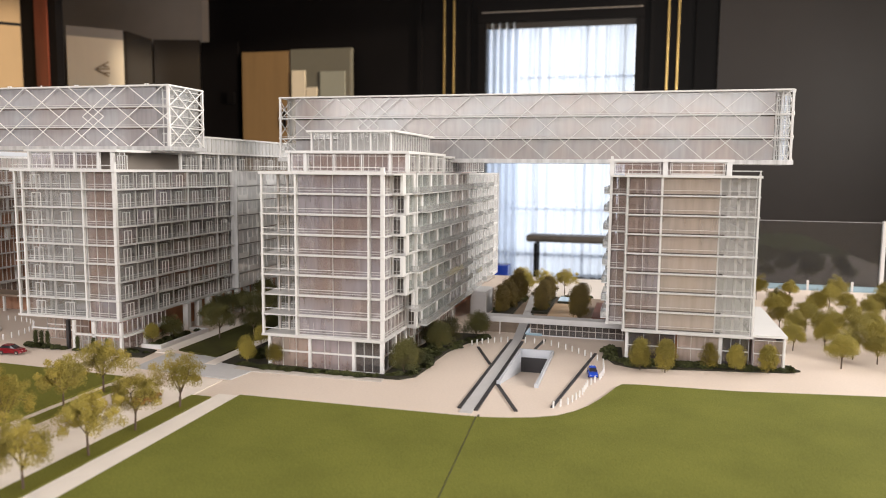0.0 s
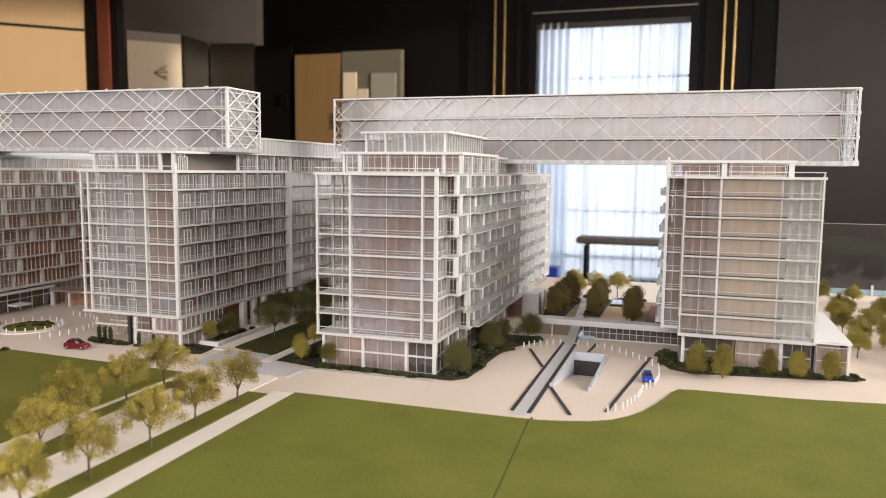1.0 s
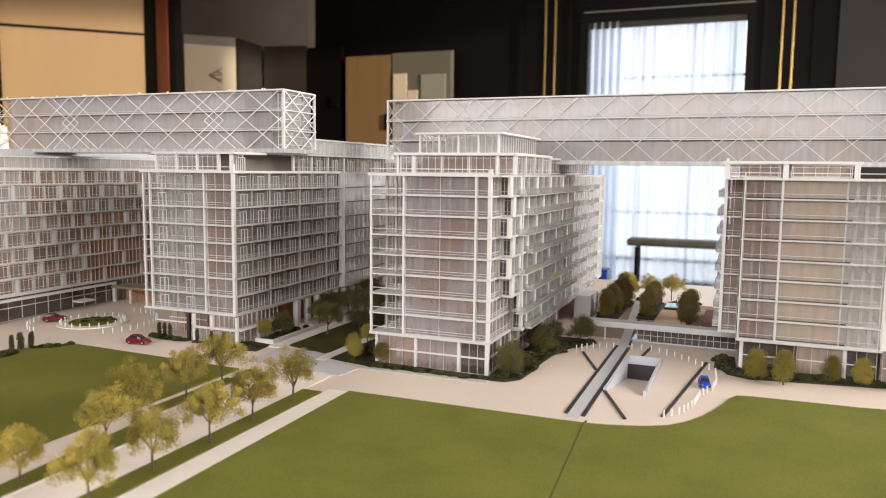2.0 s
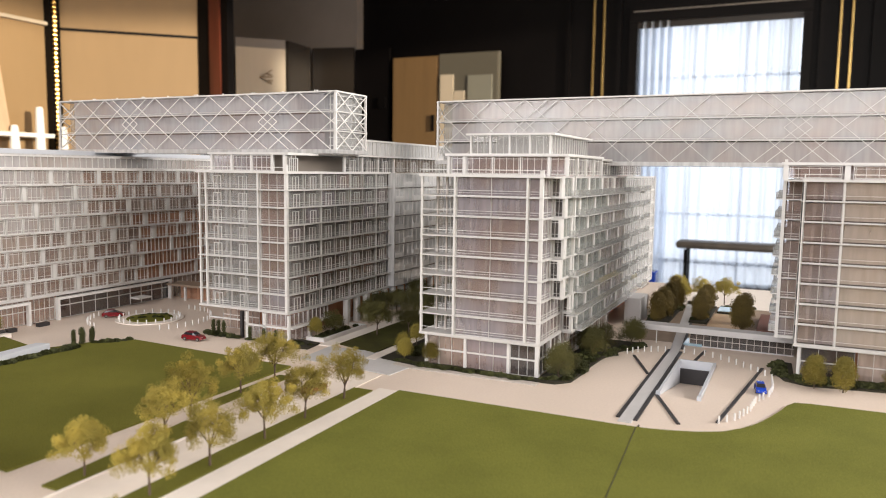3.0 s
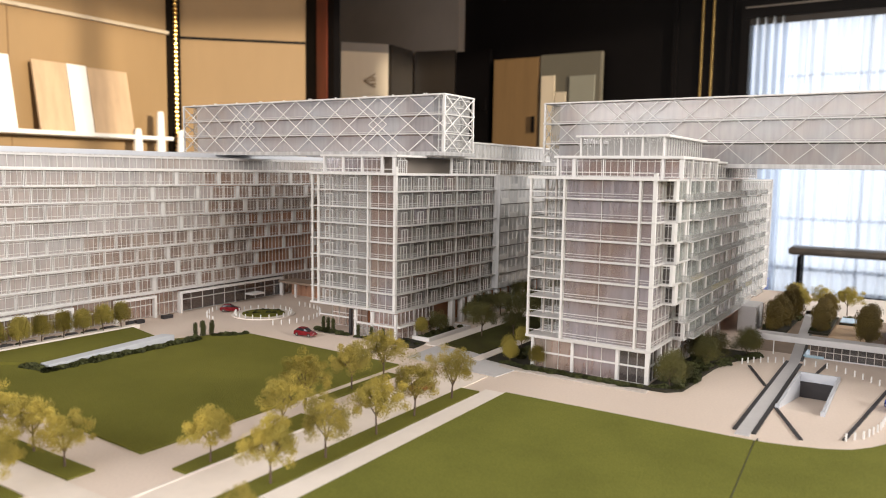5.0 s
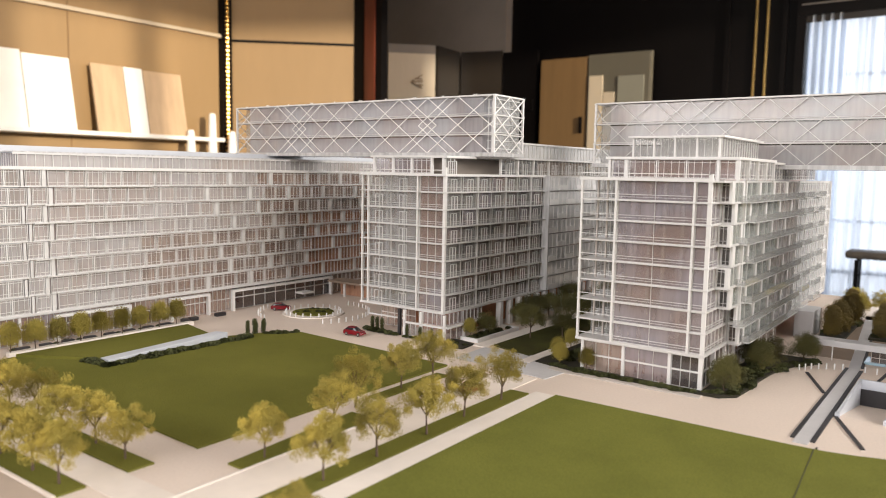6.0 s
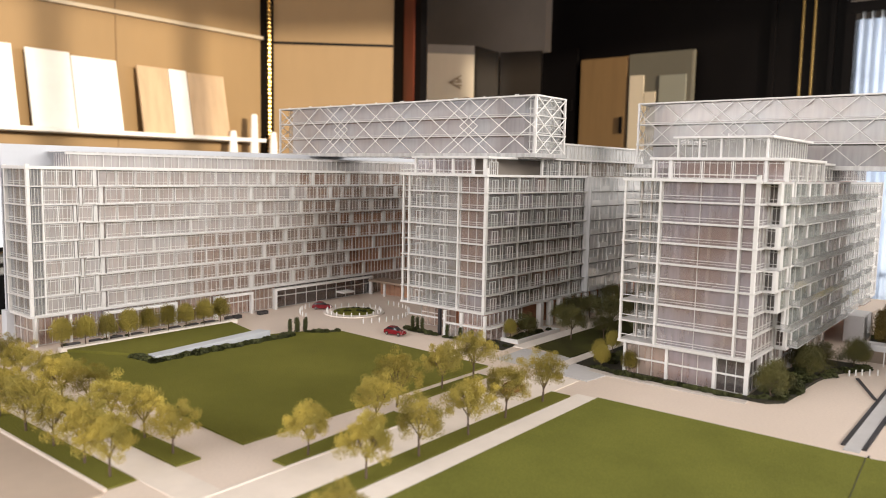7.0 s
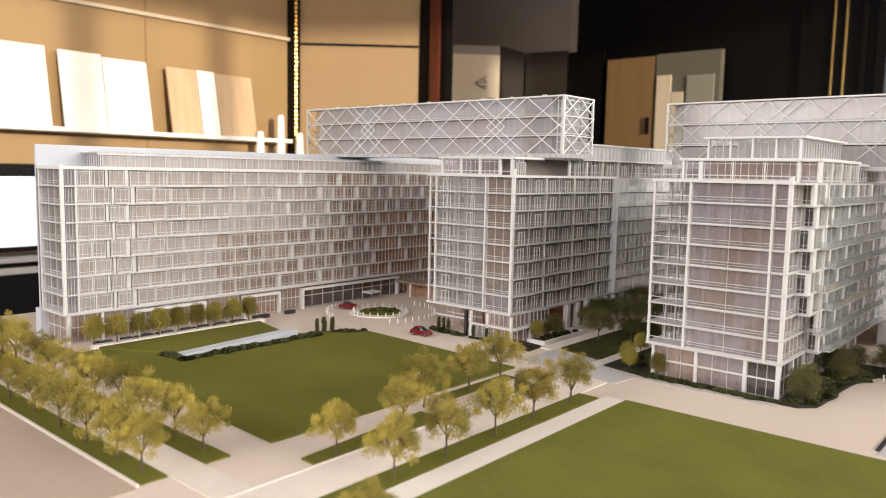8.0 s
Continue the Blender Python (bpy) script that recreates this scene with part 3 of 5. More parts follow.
sheet("round_bed", [(0.03, -0.17), (0.35, -0.15), (0.56, 0.08), (0.60, 0.6), (0.60, 1.2), (0.64, 1.8), (0.72, 2.35), (0.9, 2.85), (1.12, 3.12), (1.12, 3.5), (0.2, 3.5), (0.03, 2)],
      0.04, SOIL, "rounded planting bed beside the plaza", "planting bed")
sheet("right_bed", [(3.62, 2.25), (3.75, 1.9), (4.1, 1.72), (6.7, 2.15), (6.92, 2.3), (6.75, 2.5), (6.1, 2.4), (3.9, 2.16), (3.85, 3.2), (3.5, 3.2)], 0.03, SOIL,
      "planting bed along the banded block", "planting bed")

# plaza strips and the ramp
sheet("plaza_path", [(1.68, -1.5), (1.87, -1.5), (1.85, 3.4), (1.5, 9.5), (1.2, 9.5), (1.66, 3.4)], 0.012, GREY, "grey path running under the canopy", "path")


def strip(a, b, w):
    d = Vector((b[0] - a[0], b[1] - a[1], 0)).normalized()
    n = Vector((-d.y, d.x, 0)) * w / 2
    sheet("plaza_strip", [(a[0] - n.x, a[1] - n.y), (b[0] - n.x, b[1] - n.y), (b[0] + n.x, b[1] + n.y), (a[0] + n.x, a[1] + n.y)], 0.018, DARK,
          "dark inlaid strip in the plaza", "inlay")


strip((1.645, -1.32), (1.645, 3.3), 0.055)
strip((1.90, -1.36), (1.885, 3.2), 0.06)
strip((2.47, -1.24), (1.95, 0.06), 0.05)
strip((1.12, 2.48), (1.60, 1.25), 0.05)
strip((2.95, -0.92), (3.38, 2.6), 0.05)
strip((1.50, 9.0), (1.87, 3.45), 0.05)
strip((2.22, 2.6), (2.3, 3.5), 0.05)
r = thing("ramp", 2.28, 1.2, 0, "sunken garage ramp with pale walls and dark door", "ramp")
bm = bmesh.new()
v = box(bm, 2.0, 2.57, 0.1, 2.36, -0.41, -0.385)
for q in v[4:6]:
    q.co.z = -0.002
for q in v[0:2]:
    q.co.z = -0.02
part("slope", bm, PAVE, r)
part("side_wall", boxes((1.955, 2.0, 0.06, 2.40, -0.41, 0.06)), BLUESTONE, r)
part("side_wall", boxes((2.57, 2.615, 0.06, 2.40, -0.41, 0.06)), BLUESTONE, r)
part("end_wall", boxes((2.0, 2.57, 2.36, 2.40, -0.1, 0.06)), BLUESTONE, r)
part("door", boxes((2.0, 2.57, 2.33, 2.355, -0.41, -0.1)), DARK, r, "dark navy garage door")
part("end_post", boxes((1.945, 2.01, 0.03, 0.07, -0.02, 0.07)), BLUESTONE, r)
part("end_post", boxes((2.56, 2.625, 0.03, 0.07, -0.02, 0.07)), BLUESTONE, r)

# back garden behind the canopy
sheet("rear_paving", rect(0.66, 3.85, 4.0, 8.88), 0.006, EARTHP, "brown paving of the rear garden", "paving")
sheet("rear_terrace", rect(0.4, 6.5, 8.9, 12.6), 0.012, WALKM, "pale rear terrace by the glass screen", "paving")
for x0, x1, y0, y1 in ((0.72, 1.22, 5.8, 8.6), (1.62, 2.02, 6.3, 8.7), (2.1, 2.7, 7.9, 8.9)):
    sheet("rear_bed", rect(x0, x1, y0, y1), 0.05, SOIL, "dark planting bed in the rear garden", "planting bed")
sheet("rear_court", rect(2.05, 2.75, 5.8, 7.8), 0.016, BOARDT, "tan paved rear court", "paving")
sheet("rear_pool", rect(2.1, 2.75, 8.0, 8.7), 0.055, WATER, "small pale blue pool in the rear garden", "pool")
single("deck_box", boxes((3.12, 3.62, 5.5, 7.6, 0, 0.14)), BRICKRED, "dark red raised deck box", "deck", bevel=0.01)
single("skylight", boxes((1.84, 2.2, 3.86, 4.4, 0, 0.05)), WATER, "pale blue glass skylight set in paving", "skylight", bevel=0.01)
k = thing("canopy_walk", 2.3, 3.8, 0, "white covered walk with glazing under it", "canopy")
bm = boxes((0.82, 3.9, 3.62, 3.95, 0.30, 0.42))
part("roof", bm, GREY, k, bevel=0.01)
part("glazing", boxes((1.95, 3.88, 3.9, 3.91, 0.02, 0.30)), DUSK, k)
for i in range(15):
    x = 1.95 + i * 0.135
    part("mullion", boxes((x, x + 0.010, 3.885, 3.9, 0.02, 0.30)), GREYP, k)
part("transom", boxes((1.95, 3.88, 3.872, 3.884, 0.14, 0.150)), GREYP, k)
part("rear_screen", boxes((2.3, 3.5, 4.1, 4.14, 0.0, 0.28)), BRICKRED, k, "dark red screen behind the glazing")
part("sill", boxes((1.95, 3.88, 3.87, 3.92, 0.0, 0.02)), GREY, k)
for x in (0.85, 1.3):
    part("mullion", boxes((x, x + 0.02, 3.8, 3.82, 0.0, 0.30)), WHITE, k)

# glass screen at the rear edge of the base
g = thing("glass_screen", 9.3, 12.5, 0, "clear glass screen with white posts at the edge", "glass screen")
pane = part("pane", boxes((6.2, 10.95, 12.5, 12.54, 0.16, 2.05)), GLASS, g)
pane.visible_shadow = False
part("rail", boxes((6.2, 13, 12.46, 12.58, 0.0, 0.16)), WATER, g, "pale blue base rail")
part("post", boxes((10.95, 11.05, 12.46, 12.58, 0.0, 2.1)), WHITE, g)
part("edge", boxes((6.2, 10.95, 12.495, 12.545, 2.05, 2.06)), GREY, g)
pane = part("pane", boxes((11.05, 13, 12.5, 12.54, 0.16, 2.05)), GLASS, g)
pane.visible_shadow = False
for x in (7.6, 9.0, 10.2):
    part("clip", boxes((x, x + 0.06, 12.42, 12.46, 0.0, 0.3)), WHITE, g)


# ---------------------------------------------------------------- buildings of the model
Z0, FL, NF = 0.61, 0.3488, 8
ZT = Z0 + FL * NF
CACHE = {}


def wall_at(x, y, turn):
    return pose(x, y, 0, 0, 0, turn)


def lattice(w, h, xs, zs, y0, y1):
    """One connected grid of bars; xs and zs are the spans of the uprights and the rails."""
    bm = bmesh.new()
    gx = sorted({0.0, w, *(round(v, 5) for s in xs for v in s)})
    gz = sorted({0.0, h, *(round(v, 5) for s in zs for v in s)})
    inside = lambda v, spans: any(a - 1e-6 < v < b + 1e-6 for a, b in spans)
    solid = {(i, j) for i in range(len(gx) - 1) for j in range(len(gz) - 1)
             if inside((gx[i] + gx[i + 1]) / 2, xs) or inside((gz[j] + gz[j + 1]) / 2, zs)}
    made = {}

    def v(i, j, k):
        if (i, j, k) not in made:
            made[i, j, k] = bm.verts.new((gx[i], (y0, y1)[k], gz[j]))
        return made[i, j, k]

    for i, j in solid:
        bm.faces.new((v(i, j, 0), v(i + 1, j, 0), v(i + 1, j + 1, 0), v(i, j + 1, 0)))
        for di, dj, a, b in ((-1, 0, (i, j), (i, j + 1)), (1, 0, (i + 1, j + 1), (i + 1, j)), (0, -1, (i + 1, j), (i, j)), (0, 1, (i, j + 1), (i + 1, j + 1))):
            if (i + di, j + dj) not in solid:
                bm.faces.new((v(*a, 0), v(*b, 0), v(*b, 1), v(*a, 1)))
    return bm


def window_meshes(w, h, style, n, mat):
    """Frame and pane of one bay; x along the wall, y inwards, z up."""
    key = (round(w, 3), round(h, 3), style, n, mat.name)
    if key in CACHE:
        return CACHE[key]
    t = 0.0035
    xs, zs = [], []
    if style == "cell":
        e = 0.010
        xs += [(0, e), (w - e, w)]
        zs += [(0, e), (h - e, h)]
    else:
        xs += [(min(max(w * i / n - t, 0), w - 2 * t), min(max(w * i / n + t, 2 * t), w)) for i in range(n + 1)]
        zs += [(0, 0.008)]
        if style in ("rail", "door"):
            zs += [(0.085, 0.094), (0.045, 0.05)]
        if style == "transom":
            zs += [(h * 0.52, h * 0.52 + 0.02), (h - 0.012, h)]
    bm = lattice(w, h, xs, zs, -0.008, 0.01)
    frame_me = mesh_of("window_frame", bm, WHITE if style == "cell" else BARM)
    pane_me = mesh_of("pane", boxes((0.004, w - 0.004, 0.014, 0.02, 0.004, h - 0.004)), mat)
    if style == "cell":
        k = 0.03 if n > 2 else 0.016
        bars = [(k, k + 0.007), (w - k - 0.007, w - k)] + [(w * i / n - 0.003, w * i / n + 0.003) for i in range(1, n)]
        sash = lattice(w, h, bars, [(h - 0.05, h - 0.043), (0.07, 0.076), (0.016, 0.022)], -0.002, 0.01)
        for v in sash.verts:
            v.co.x = min(max(v.co.x, 0.014), w - 0.014)
            v.co.z = min(max(v.co.z, 0.014), h - 0.014)
        CACHE["sash", key] = mesh_of("sash", sash, WHITE)
    CACHE[key] = frame_me, pane_me
    return CACHE[key]


DOORWAY = mesh_of("door_frame", lattice(0.21, 0.262, [(0, 0.008), (0.101, 0.108), (0.202, 0.21)], [(0.253, 0.262)], -0.016, 0.004), WHITE)


def window(b, m, s, z, w, h, style="rail", n=3, mat=None, back=0.0):
    fm, pm = window_meshes(w, h, style, n, mat or CLEAR)
    at = m @ Matrix.Translation((s, back, z))
    f = place("window", fm, b, at)
    place("pane", pm, f, at)
    if style == "cell":
        place("sash", CACHE["sash", (round(w, 3), round(h, 3), style, n, (mat or CLEAR).name)], f, at)
    if style == "door":
        place("door_frame", DOORWAY, f, at @ Matrix.Translation((w * 0.3, 0, 0)))


def window_row(b, m, s0, s1, z, h, count, style="rail", n=3, mat=None, back=0.0, gap=0.0):
    w = (s1 - s0) / count
    for i in range(count):
        window(b, m, s0 + i * w + gap / 2, z, w - gap, h, style, n, mat, back)


def posts(b, m, xs, z0, z1, w=0.05, d=0.05, mat=None, name="post", y=-0.03):
    me = mesh_of(name, boxes((-w / 2, w / 2, 0, d, z0, z1)), mat or WHITE)
    for s in xs:
        place(name, me, b, m @ Matrix.Translation((s, y, 0)))


def slabs(b, outline, zs, thick=0.026, mat=None):
    me = mesh_of("floor_slab", slab_of(outline, -thick, 0), mat or SLAB)
    for z in zs:
        place("floor_slab", me, b, Matrix.Translation((0, 0, z)))


def balcony(b, m, s0, s1, z, out, name="balcony"):
    w = round(s1 - s0, 3)
    key = ("balcony", w, out)
    if key not in CACHE:
        CACHE[key] = (mesh_of("balcony", boxes((0, w, -out, 0.0, -0.022, 0)), MILK),
                      mesh_of("railing", slab_of([(0, 0), (0, -out), (w, -out), (w, 0), (w - 0.008, 0), (w - 0.008, 0.008 - out), (0.008, 0.008 - out), (0.008, 0)], 0, 0.11), FOIL))
    at = m @ Matrix.Translation((s0, 0, z))
    o = place(name, CACHE[key][0], b, at)
    place("railing", CACHE[key][1], o, at)


FLOORS = [Z0 + FL * i for i in range(NF)]
H = FL - 0.03

# ---- front block, nearest to the lawn
B = thing("front_block", -1.1, 4.5, 0, "ten-storey white acrylic model block with smoked glass front", "model building", "model buildings")
front, side = wall_at(0, 0, 0), wall_at(0, 0, 90)
BAY = mesh_of("bay_frame", lattice(0.24, FL, [(0, 0.022), (0.198, 0.24)], [(0, 0.022), (FL - 0.03, FL)], -0.035, 0.012), WHITE)
PIER = mesh_of("pier", boxes((0, 0.11, -0.018, 0.02, 0, H)), WHITE)
for i, z in enumerate(FLOORS):
    ys = 1.3 if i < 2 else (0.62, 0.42)[i % 2]
    slabs(B, [(-2.22, -0.035), (0.035, -0.035), (0.035, ys - 0.03), (0.225, ys - 0.03), (0.225, 9.3), (-2.22, 9.3)], [z], 0.045 if i == 0 else 0.022)
    window(B, front, -1.54, z, 1.28, H, "rail", 2, SMOKE, 0.03)
    window(B, front, -0.22, z, 0.20, H, "rail", 1, SMOKE, 0.03)
    window(B, front, -2.17, z, 0.6, H, "rail", 4, CLEAR, 0.5)
    window_row(B, side, 0.03, ys - 0.02, z, H, 3 if i < 2 else 1, "rail", 2, SMOKE)
    window(B, wall_at(0.0, ys, 0), 0.03, z, 0.16, H, "cell", 2, DUSK, 0.0)
    m = wall_at(0.2, 0, 90)
    place("bay_frame", BAY, B, wall_at(0, ys, 0) @ Matrix.Translation((-0.012, 0, z - 0.01)))
    # staggered piers with glass between them, behind long balconies
    # glass turns hazier and milkier rearwards in place of window light there
    cuts = [ys + 0.05] + ([1.05, 2.15, 3.2, 4.3, 5.4] if i % 2 else [1.55, 2.65, 3.75, 4.8, 5.4])
    for a, c in zip(cuts, cuts[1:]):
        if c - a > 0.25:
            window(B, m, a + 0.11, z, c - a - 0.12, H, "plain", 2, GREEN if a < 3 else HAZE)
            place("pier", PIER, B, m @ Matrix.Translation((a, 0, z)))
    window_row(B, m, 5.5, 9.25, z, H, 8, "cell", 2, MILK)
    for k, (a, c) in enumerate(((cuts[1] - 0.1, 3.3), (3.3, 5.4), (5.9, 6.7), (7.3, 8.1))):
        balcony(B, m, a, c, z, 0.16 if k < 2 else 0.12)
    part("rail_bar", boxes((-2.2, -1.56, -0.02, -0.01, z + 0.09, z + 0.1)), WHITE, B)
posts(B, front, (-2.19, -1.56, -0.24), Z0, ZT, 0.036)
posts(B, front, (0.0,), Z0 - 0.04, ZT + 0.1, 0.06, 0.06)
posts(B, front, (-2.03, -1.85, -1.7), Z0, ZT, 0.03, 0.04, GREYP, "column", 0.28)
posts(B, front, (-1.3, -1.0, -0.75, -0.45), Z0, ZT, 0.05, 0.05, WHITE, "column", 0.09)
posts(B, wall_at(0.2, 0, 90), (1.23, 5.45, 9.28), Z0, ZT, 0.05)
part("core", boxes((-1.5, -0.2, 0.5, 5.3, Z0, ZT - 0.05)), CORE, B)
part("rear_partition", boxes((-0.9, -0.86, 5.4, 9.1, Z0, ZT - 0.05)), FROST, B)
part("rear_wall", boxes((-2.15, 0.15, 9.26, 9.3, 0, ZT)), CLEAR, B)
part("side_wall", boxes((-2.19, -2.15, 1.2, 9.26, Z0, ZT)), CLEAR, B)
# ground storey
gf = wall_at(0, 0.05, 0)
for a, c, mat in ((-2.1, -1.36, BRONZE), (-1.32, -0.56, SMOKE), (-0.5, -0.04, DUSK)):
    window(B, gf, a, 0.02, c - a, Z0 - 0.08, "transom", 3, mat)
posts(B, gf, (-2.1, -1.34, -0.53), 0, Z0 - 0.05, 0.05, 0.06)
posts(B, gf, (-0.02,), 0, Z0 - 0.05, 0.07, 0.07)
part("transom_bar", boxes((-2.1, -0.05, 0.026, 0.042, 0.29, 0.312)), WHITE, B)
part("transom_bar", boxes((-0.03, 0.0, 0.06, 5.0, 0.29, 0.312)), WHITE, B)
window_row(B, wall_at(-0.02, 0, 90), 0.12, 1.5, 0.02, Z0 - 0.08, 2, "transom", 3, DUSK)
window_row(B, wall_at(-0.02, 0, 90), 1.6, 5.2, 0.02, Z0 - 0.08, 4, "transom", 3, BRONZE)
posts(B, wall_at(-0.02, 0, 90), [0.7 + 0.6 * i for i in range(8)], 0, Z0 - 0.05, 0.06)
part("ground_core", boxes((-2.0, -0.3, 0.5, 9.0, 0, Z0 - 0.05)), CORE_RED, B)
# parapet, set-back storey, penthouse
part("parapet", boxes((-2.24, 0.05, -0.045, 0.01, ZT - 0.03, ZT + 0.02)), WHITE, B)
part("parapet_rail", boxes((-2.22, 0.0, -0.03, -0.015, ZT + 0.085, ZT + 0.1)), WHITE, B)
part("roof_deck", boxes((-2.2, 0.2, 0.011, 9.3, ZT - 0.03, ZT)), SLAB, B)
up = wall_at(0, 0.72, 0)
window(B, up, -1.98, ZT + 0.02, 0.25, 0.32, "cell", 2, SMOKE)
window_row(B, up, -1.68, -0.12, ZT + 0.02, 0.32, 3, "cell", 4, SMOKE)
window(B, up, -0.1, ZT + 0.02, 0.28, 0.32, "cell", 2, SMOKE)
window_row(B, wall_at(0.2, 0, 90), 0.76, 3.1, ZT + 0.02, 0.32, 4, "cell", 3, CLEAR)
window_row(B, wall_at(0.05, 0, 90), 3.2, 8.0, ZT + 0.02, 0.3, 7, "cell", 3, CLEAR)
posts(B, wall_at(0.2, 0, 90), (0.74, 1.33, 1.92, 2.5, 3.1), ZT, ZT + 0.35, 0.05)
posts(B, up, (-2.02, -1.7, -0.11), ZT, ZT + 0.35, 0.045)
part("upper_roof", boxes((-2.08, 0.24, 0.66, 3.2, ZT + 0.34, ZT + 0.385)), WHITE, B)
part("upper_roof", boxes((-2.08, 0.1, 3.2, 8.2, ZT + 0.32, ZT + 0.36)), WHITE, B)
part("upper_core", boxes((-1.7, -0.1, 1.1, 7.8, ZT, ZT + 0.32)), CORE, B)
ph = wall_at(0, 0.9, 0)
zp = ZT + 0.385
window_row(B, ph, -1.66, -0.16, zp, 0.33, 4, "plain", 3, CLEAR)
window_row(B, wall_at(-0.14, 0, 90), 0.95, 3.3, zp, 0.33, 5, "plain", 3, CLEAR)
posts(B, ph, (-1.66, -1.28, -0.91, -0.53, -0.16), zp, zp + 0.33, 0.03)
part("penthouse_roof", boxes((-1.74, -0.06, 0.82, 3.4, zp + 0.33, zp + 0.365)), WHITE, B)
part("penthouse_core", boxes((-1.3, -0.5, 1.3, 3.0, zp, zp + 0.33)), SLAB, B)
part("antenna", boxes((-1.05, -1.035, 1.6, 1.615, zp + 0.365, zp + 0.45)), WHITE, B)

# ---- middle block under the first bridge
A = thing("middle_block", -6.4, 4.3, 0, "white acrylic model block with door-framed bays", "model building", "model buildings")
front, side = wall_at(0, 0.21, 0), wall_at(-5.3, 0, 90)
SIDE = [0.24 + 0.567 * i for i in range(8)]
for i, z in enumerate(FLOORS):
    o = [(-7.58, 0.175), (-6.02, 0.175), (-6.0, 0.16), (-5.265, 0.16)]
    o += [(-5.25 + (0.055 if (k + i) % 2 else 0.0), y) for k, y in enumerate(SIDE[1:])] + [(-5.24, 8.6), (-7.58, 8.6)]
    slabs(A, o, [z], 0.045 if i == 0 else 0.020)
    window(A, front, -7.4, z, 0.62, H, "door", 2, CLEAR, 0.06)
    window(A, front, -6.76, z, 0.72, H, "door", 2, CLEAR, 0.06)
    window(A, front, -5.96, z, 0.62, H, "rail", 3, SMOKE, 0.02)
    for k in range(7):
        window(A, side, SIDE[k] + 0.02, z, 0.53, H, "door", 1, BRONZE if k > 2 and i < 4 else SMOKE if (k * 3 + i) % 4 == 0 else CLEAR, 0.025 * ((k + i) % 2))
    # extra white in these panes stands in for light glowing through from behind
    window_row(A, wall_at(-5.14, 0, 90), 4.3, 8.5, z, H, 9, "cell", 2, SNOW)
    for k in range(9):
        if (k + i) % 2 == 0:
            part("spandrel", boxes((-5.15, -5.12, 4.32 + k * 0.466, 4.72 + k * 0.466, z, z + 0.13)), WHITE, A)
posts(A, front, (-7.53, -7.36, -6.0), Z0, ZT, 0.034)
posts(A, front, (-5.31,), Z0 - 0.04, ZT + 0.15, 0.062, 0.062)
posts(A, side, SIDE[2::2], Z0, ZT, 0.018, 0.03)
posts(A, front, (-7.1, -6.6, -6.2, -5.75, -5.5), Z0, ZT, 0.06, 0.06, SLAB, "column", 0.3)
part("core", boxes((-7.1, -5.85, 0.85, 4.1, Z0, ZT - 0.05)), CORE_PALE, A)
part("rear_partition", boxes((-6.6, -6.55, 4.4, 8.4, Z0, ZT - 0.05)), FROST, A)
part("corner_panel", boxes((-5.3, -5.12, 4.235, 4.29, Z0, ZT)), MILK, A)
part("rear_wall", boxes((-7.5, -5.2, 8.56, 8.6, 0, ZT)), CLEAR, A)
part("side_wall", boxes((-7.55, -7.51, 0.8, 8.56, Z0, ZT)), CLEAR, A)
part("parapet", boxes((-7.6, -5.25, 0.15, 0.21, ZT - 0.03, ZT + 0.02)), WHITE, A)
part("parapet", boxes((-5.31, -5.25, 0.21, 4.3, ZT - 0.03, ZT + 0.02)), WHITE, A)
part("parapet_rail", boxes((-7.58, -5.3, 0.17, 0.185, ZT + 0.085, ZT + 0.1)), WHITE, A)
part("roof_deck", boxes((-7.58, -5.31, 0.211, 8.6, ZT - 0.03, ZT)), SLAB, A)
up = wall_at(0, 0.58, 0)
window_row(A, up, -7.5, -5.95, ZT + 0.02, 0.32, 3, "cell", 4, SMOKE)
window(A, wall_at(-5.62, 0, 0), 0.02, ZT + 0.02, 0.22, 0.32, "door", 2, CLEAR, 0.62)
posts(A, up, (-7.52, -6.98, -6.46, -5.92), ZT, ZT + 0.36, 0.05)
posts(A, up, (-5.62,), ZT, ZT + 0.38, 0.06)
part("upper_roof", boxes((-7.6, -5.5, 0.52, 1.6, ZT + 0.35, ZT + 0.395)), WHITE, A)
part("upper_core", boxes((-7.3, -5.9, 0.9, 3.2, ZT, ZT + 0.35)), MIDW, A)
window_row(A, wall_at(-5.42, 0, 90), 2.5, 8.4, ZT + 0.02, 0.36, 8, "door", 4, CLEAR)
posts(A, wall_at(-5.42, 0, 90), (2.45, 3.2, 3.93, 4.7), ZT, ZT + 0.4, 0.05)
part("rear_roof_box", boxes((-7.3, -5.35, 3.0, 8.5, ZT + 0.4, ZT + 0.72)), SNOW, A, "frosted roof storey")
window_row(A, wall_at(-5.33, 0, 90), 3.0, 8.5, ZT + 0.41, 0.30, 10, "plain", 3, MILK)
part("rear_roof", boxes((-7.35, -5.3, 2.95, 8.55, ZT + 0.72, ZT + 0.76)), WHITE, A)
part("rear_floor", boxes((-7.35, -5.3, 2.0, 8.55, ZT + 0.37, ZT + 0.40)), WHITE, A)
# glass lobby and colonnade
gl = wall_at(0, 0.12, 0)
window(A, gl, -6.22, 0.02, 0.42, 0.30, "plain", 3, CLEAR)
window(A, gl, -5.78, 0.02, 0.55, 0.26, "plain", 4, CLEAR)
window(A, gl, -5.9, 0.32, 0.7, 0.24, "plain", 6, SMOKE, 0.05)
window(A, wall_at(-5.2, 0, 90), 0.14, 0.02, 0.62, 0.26, "plain", 3, SMOKE)
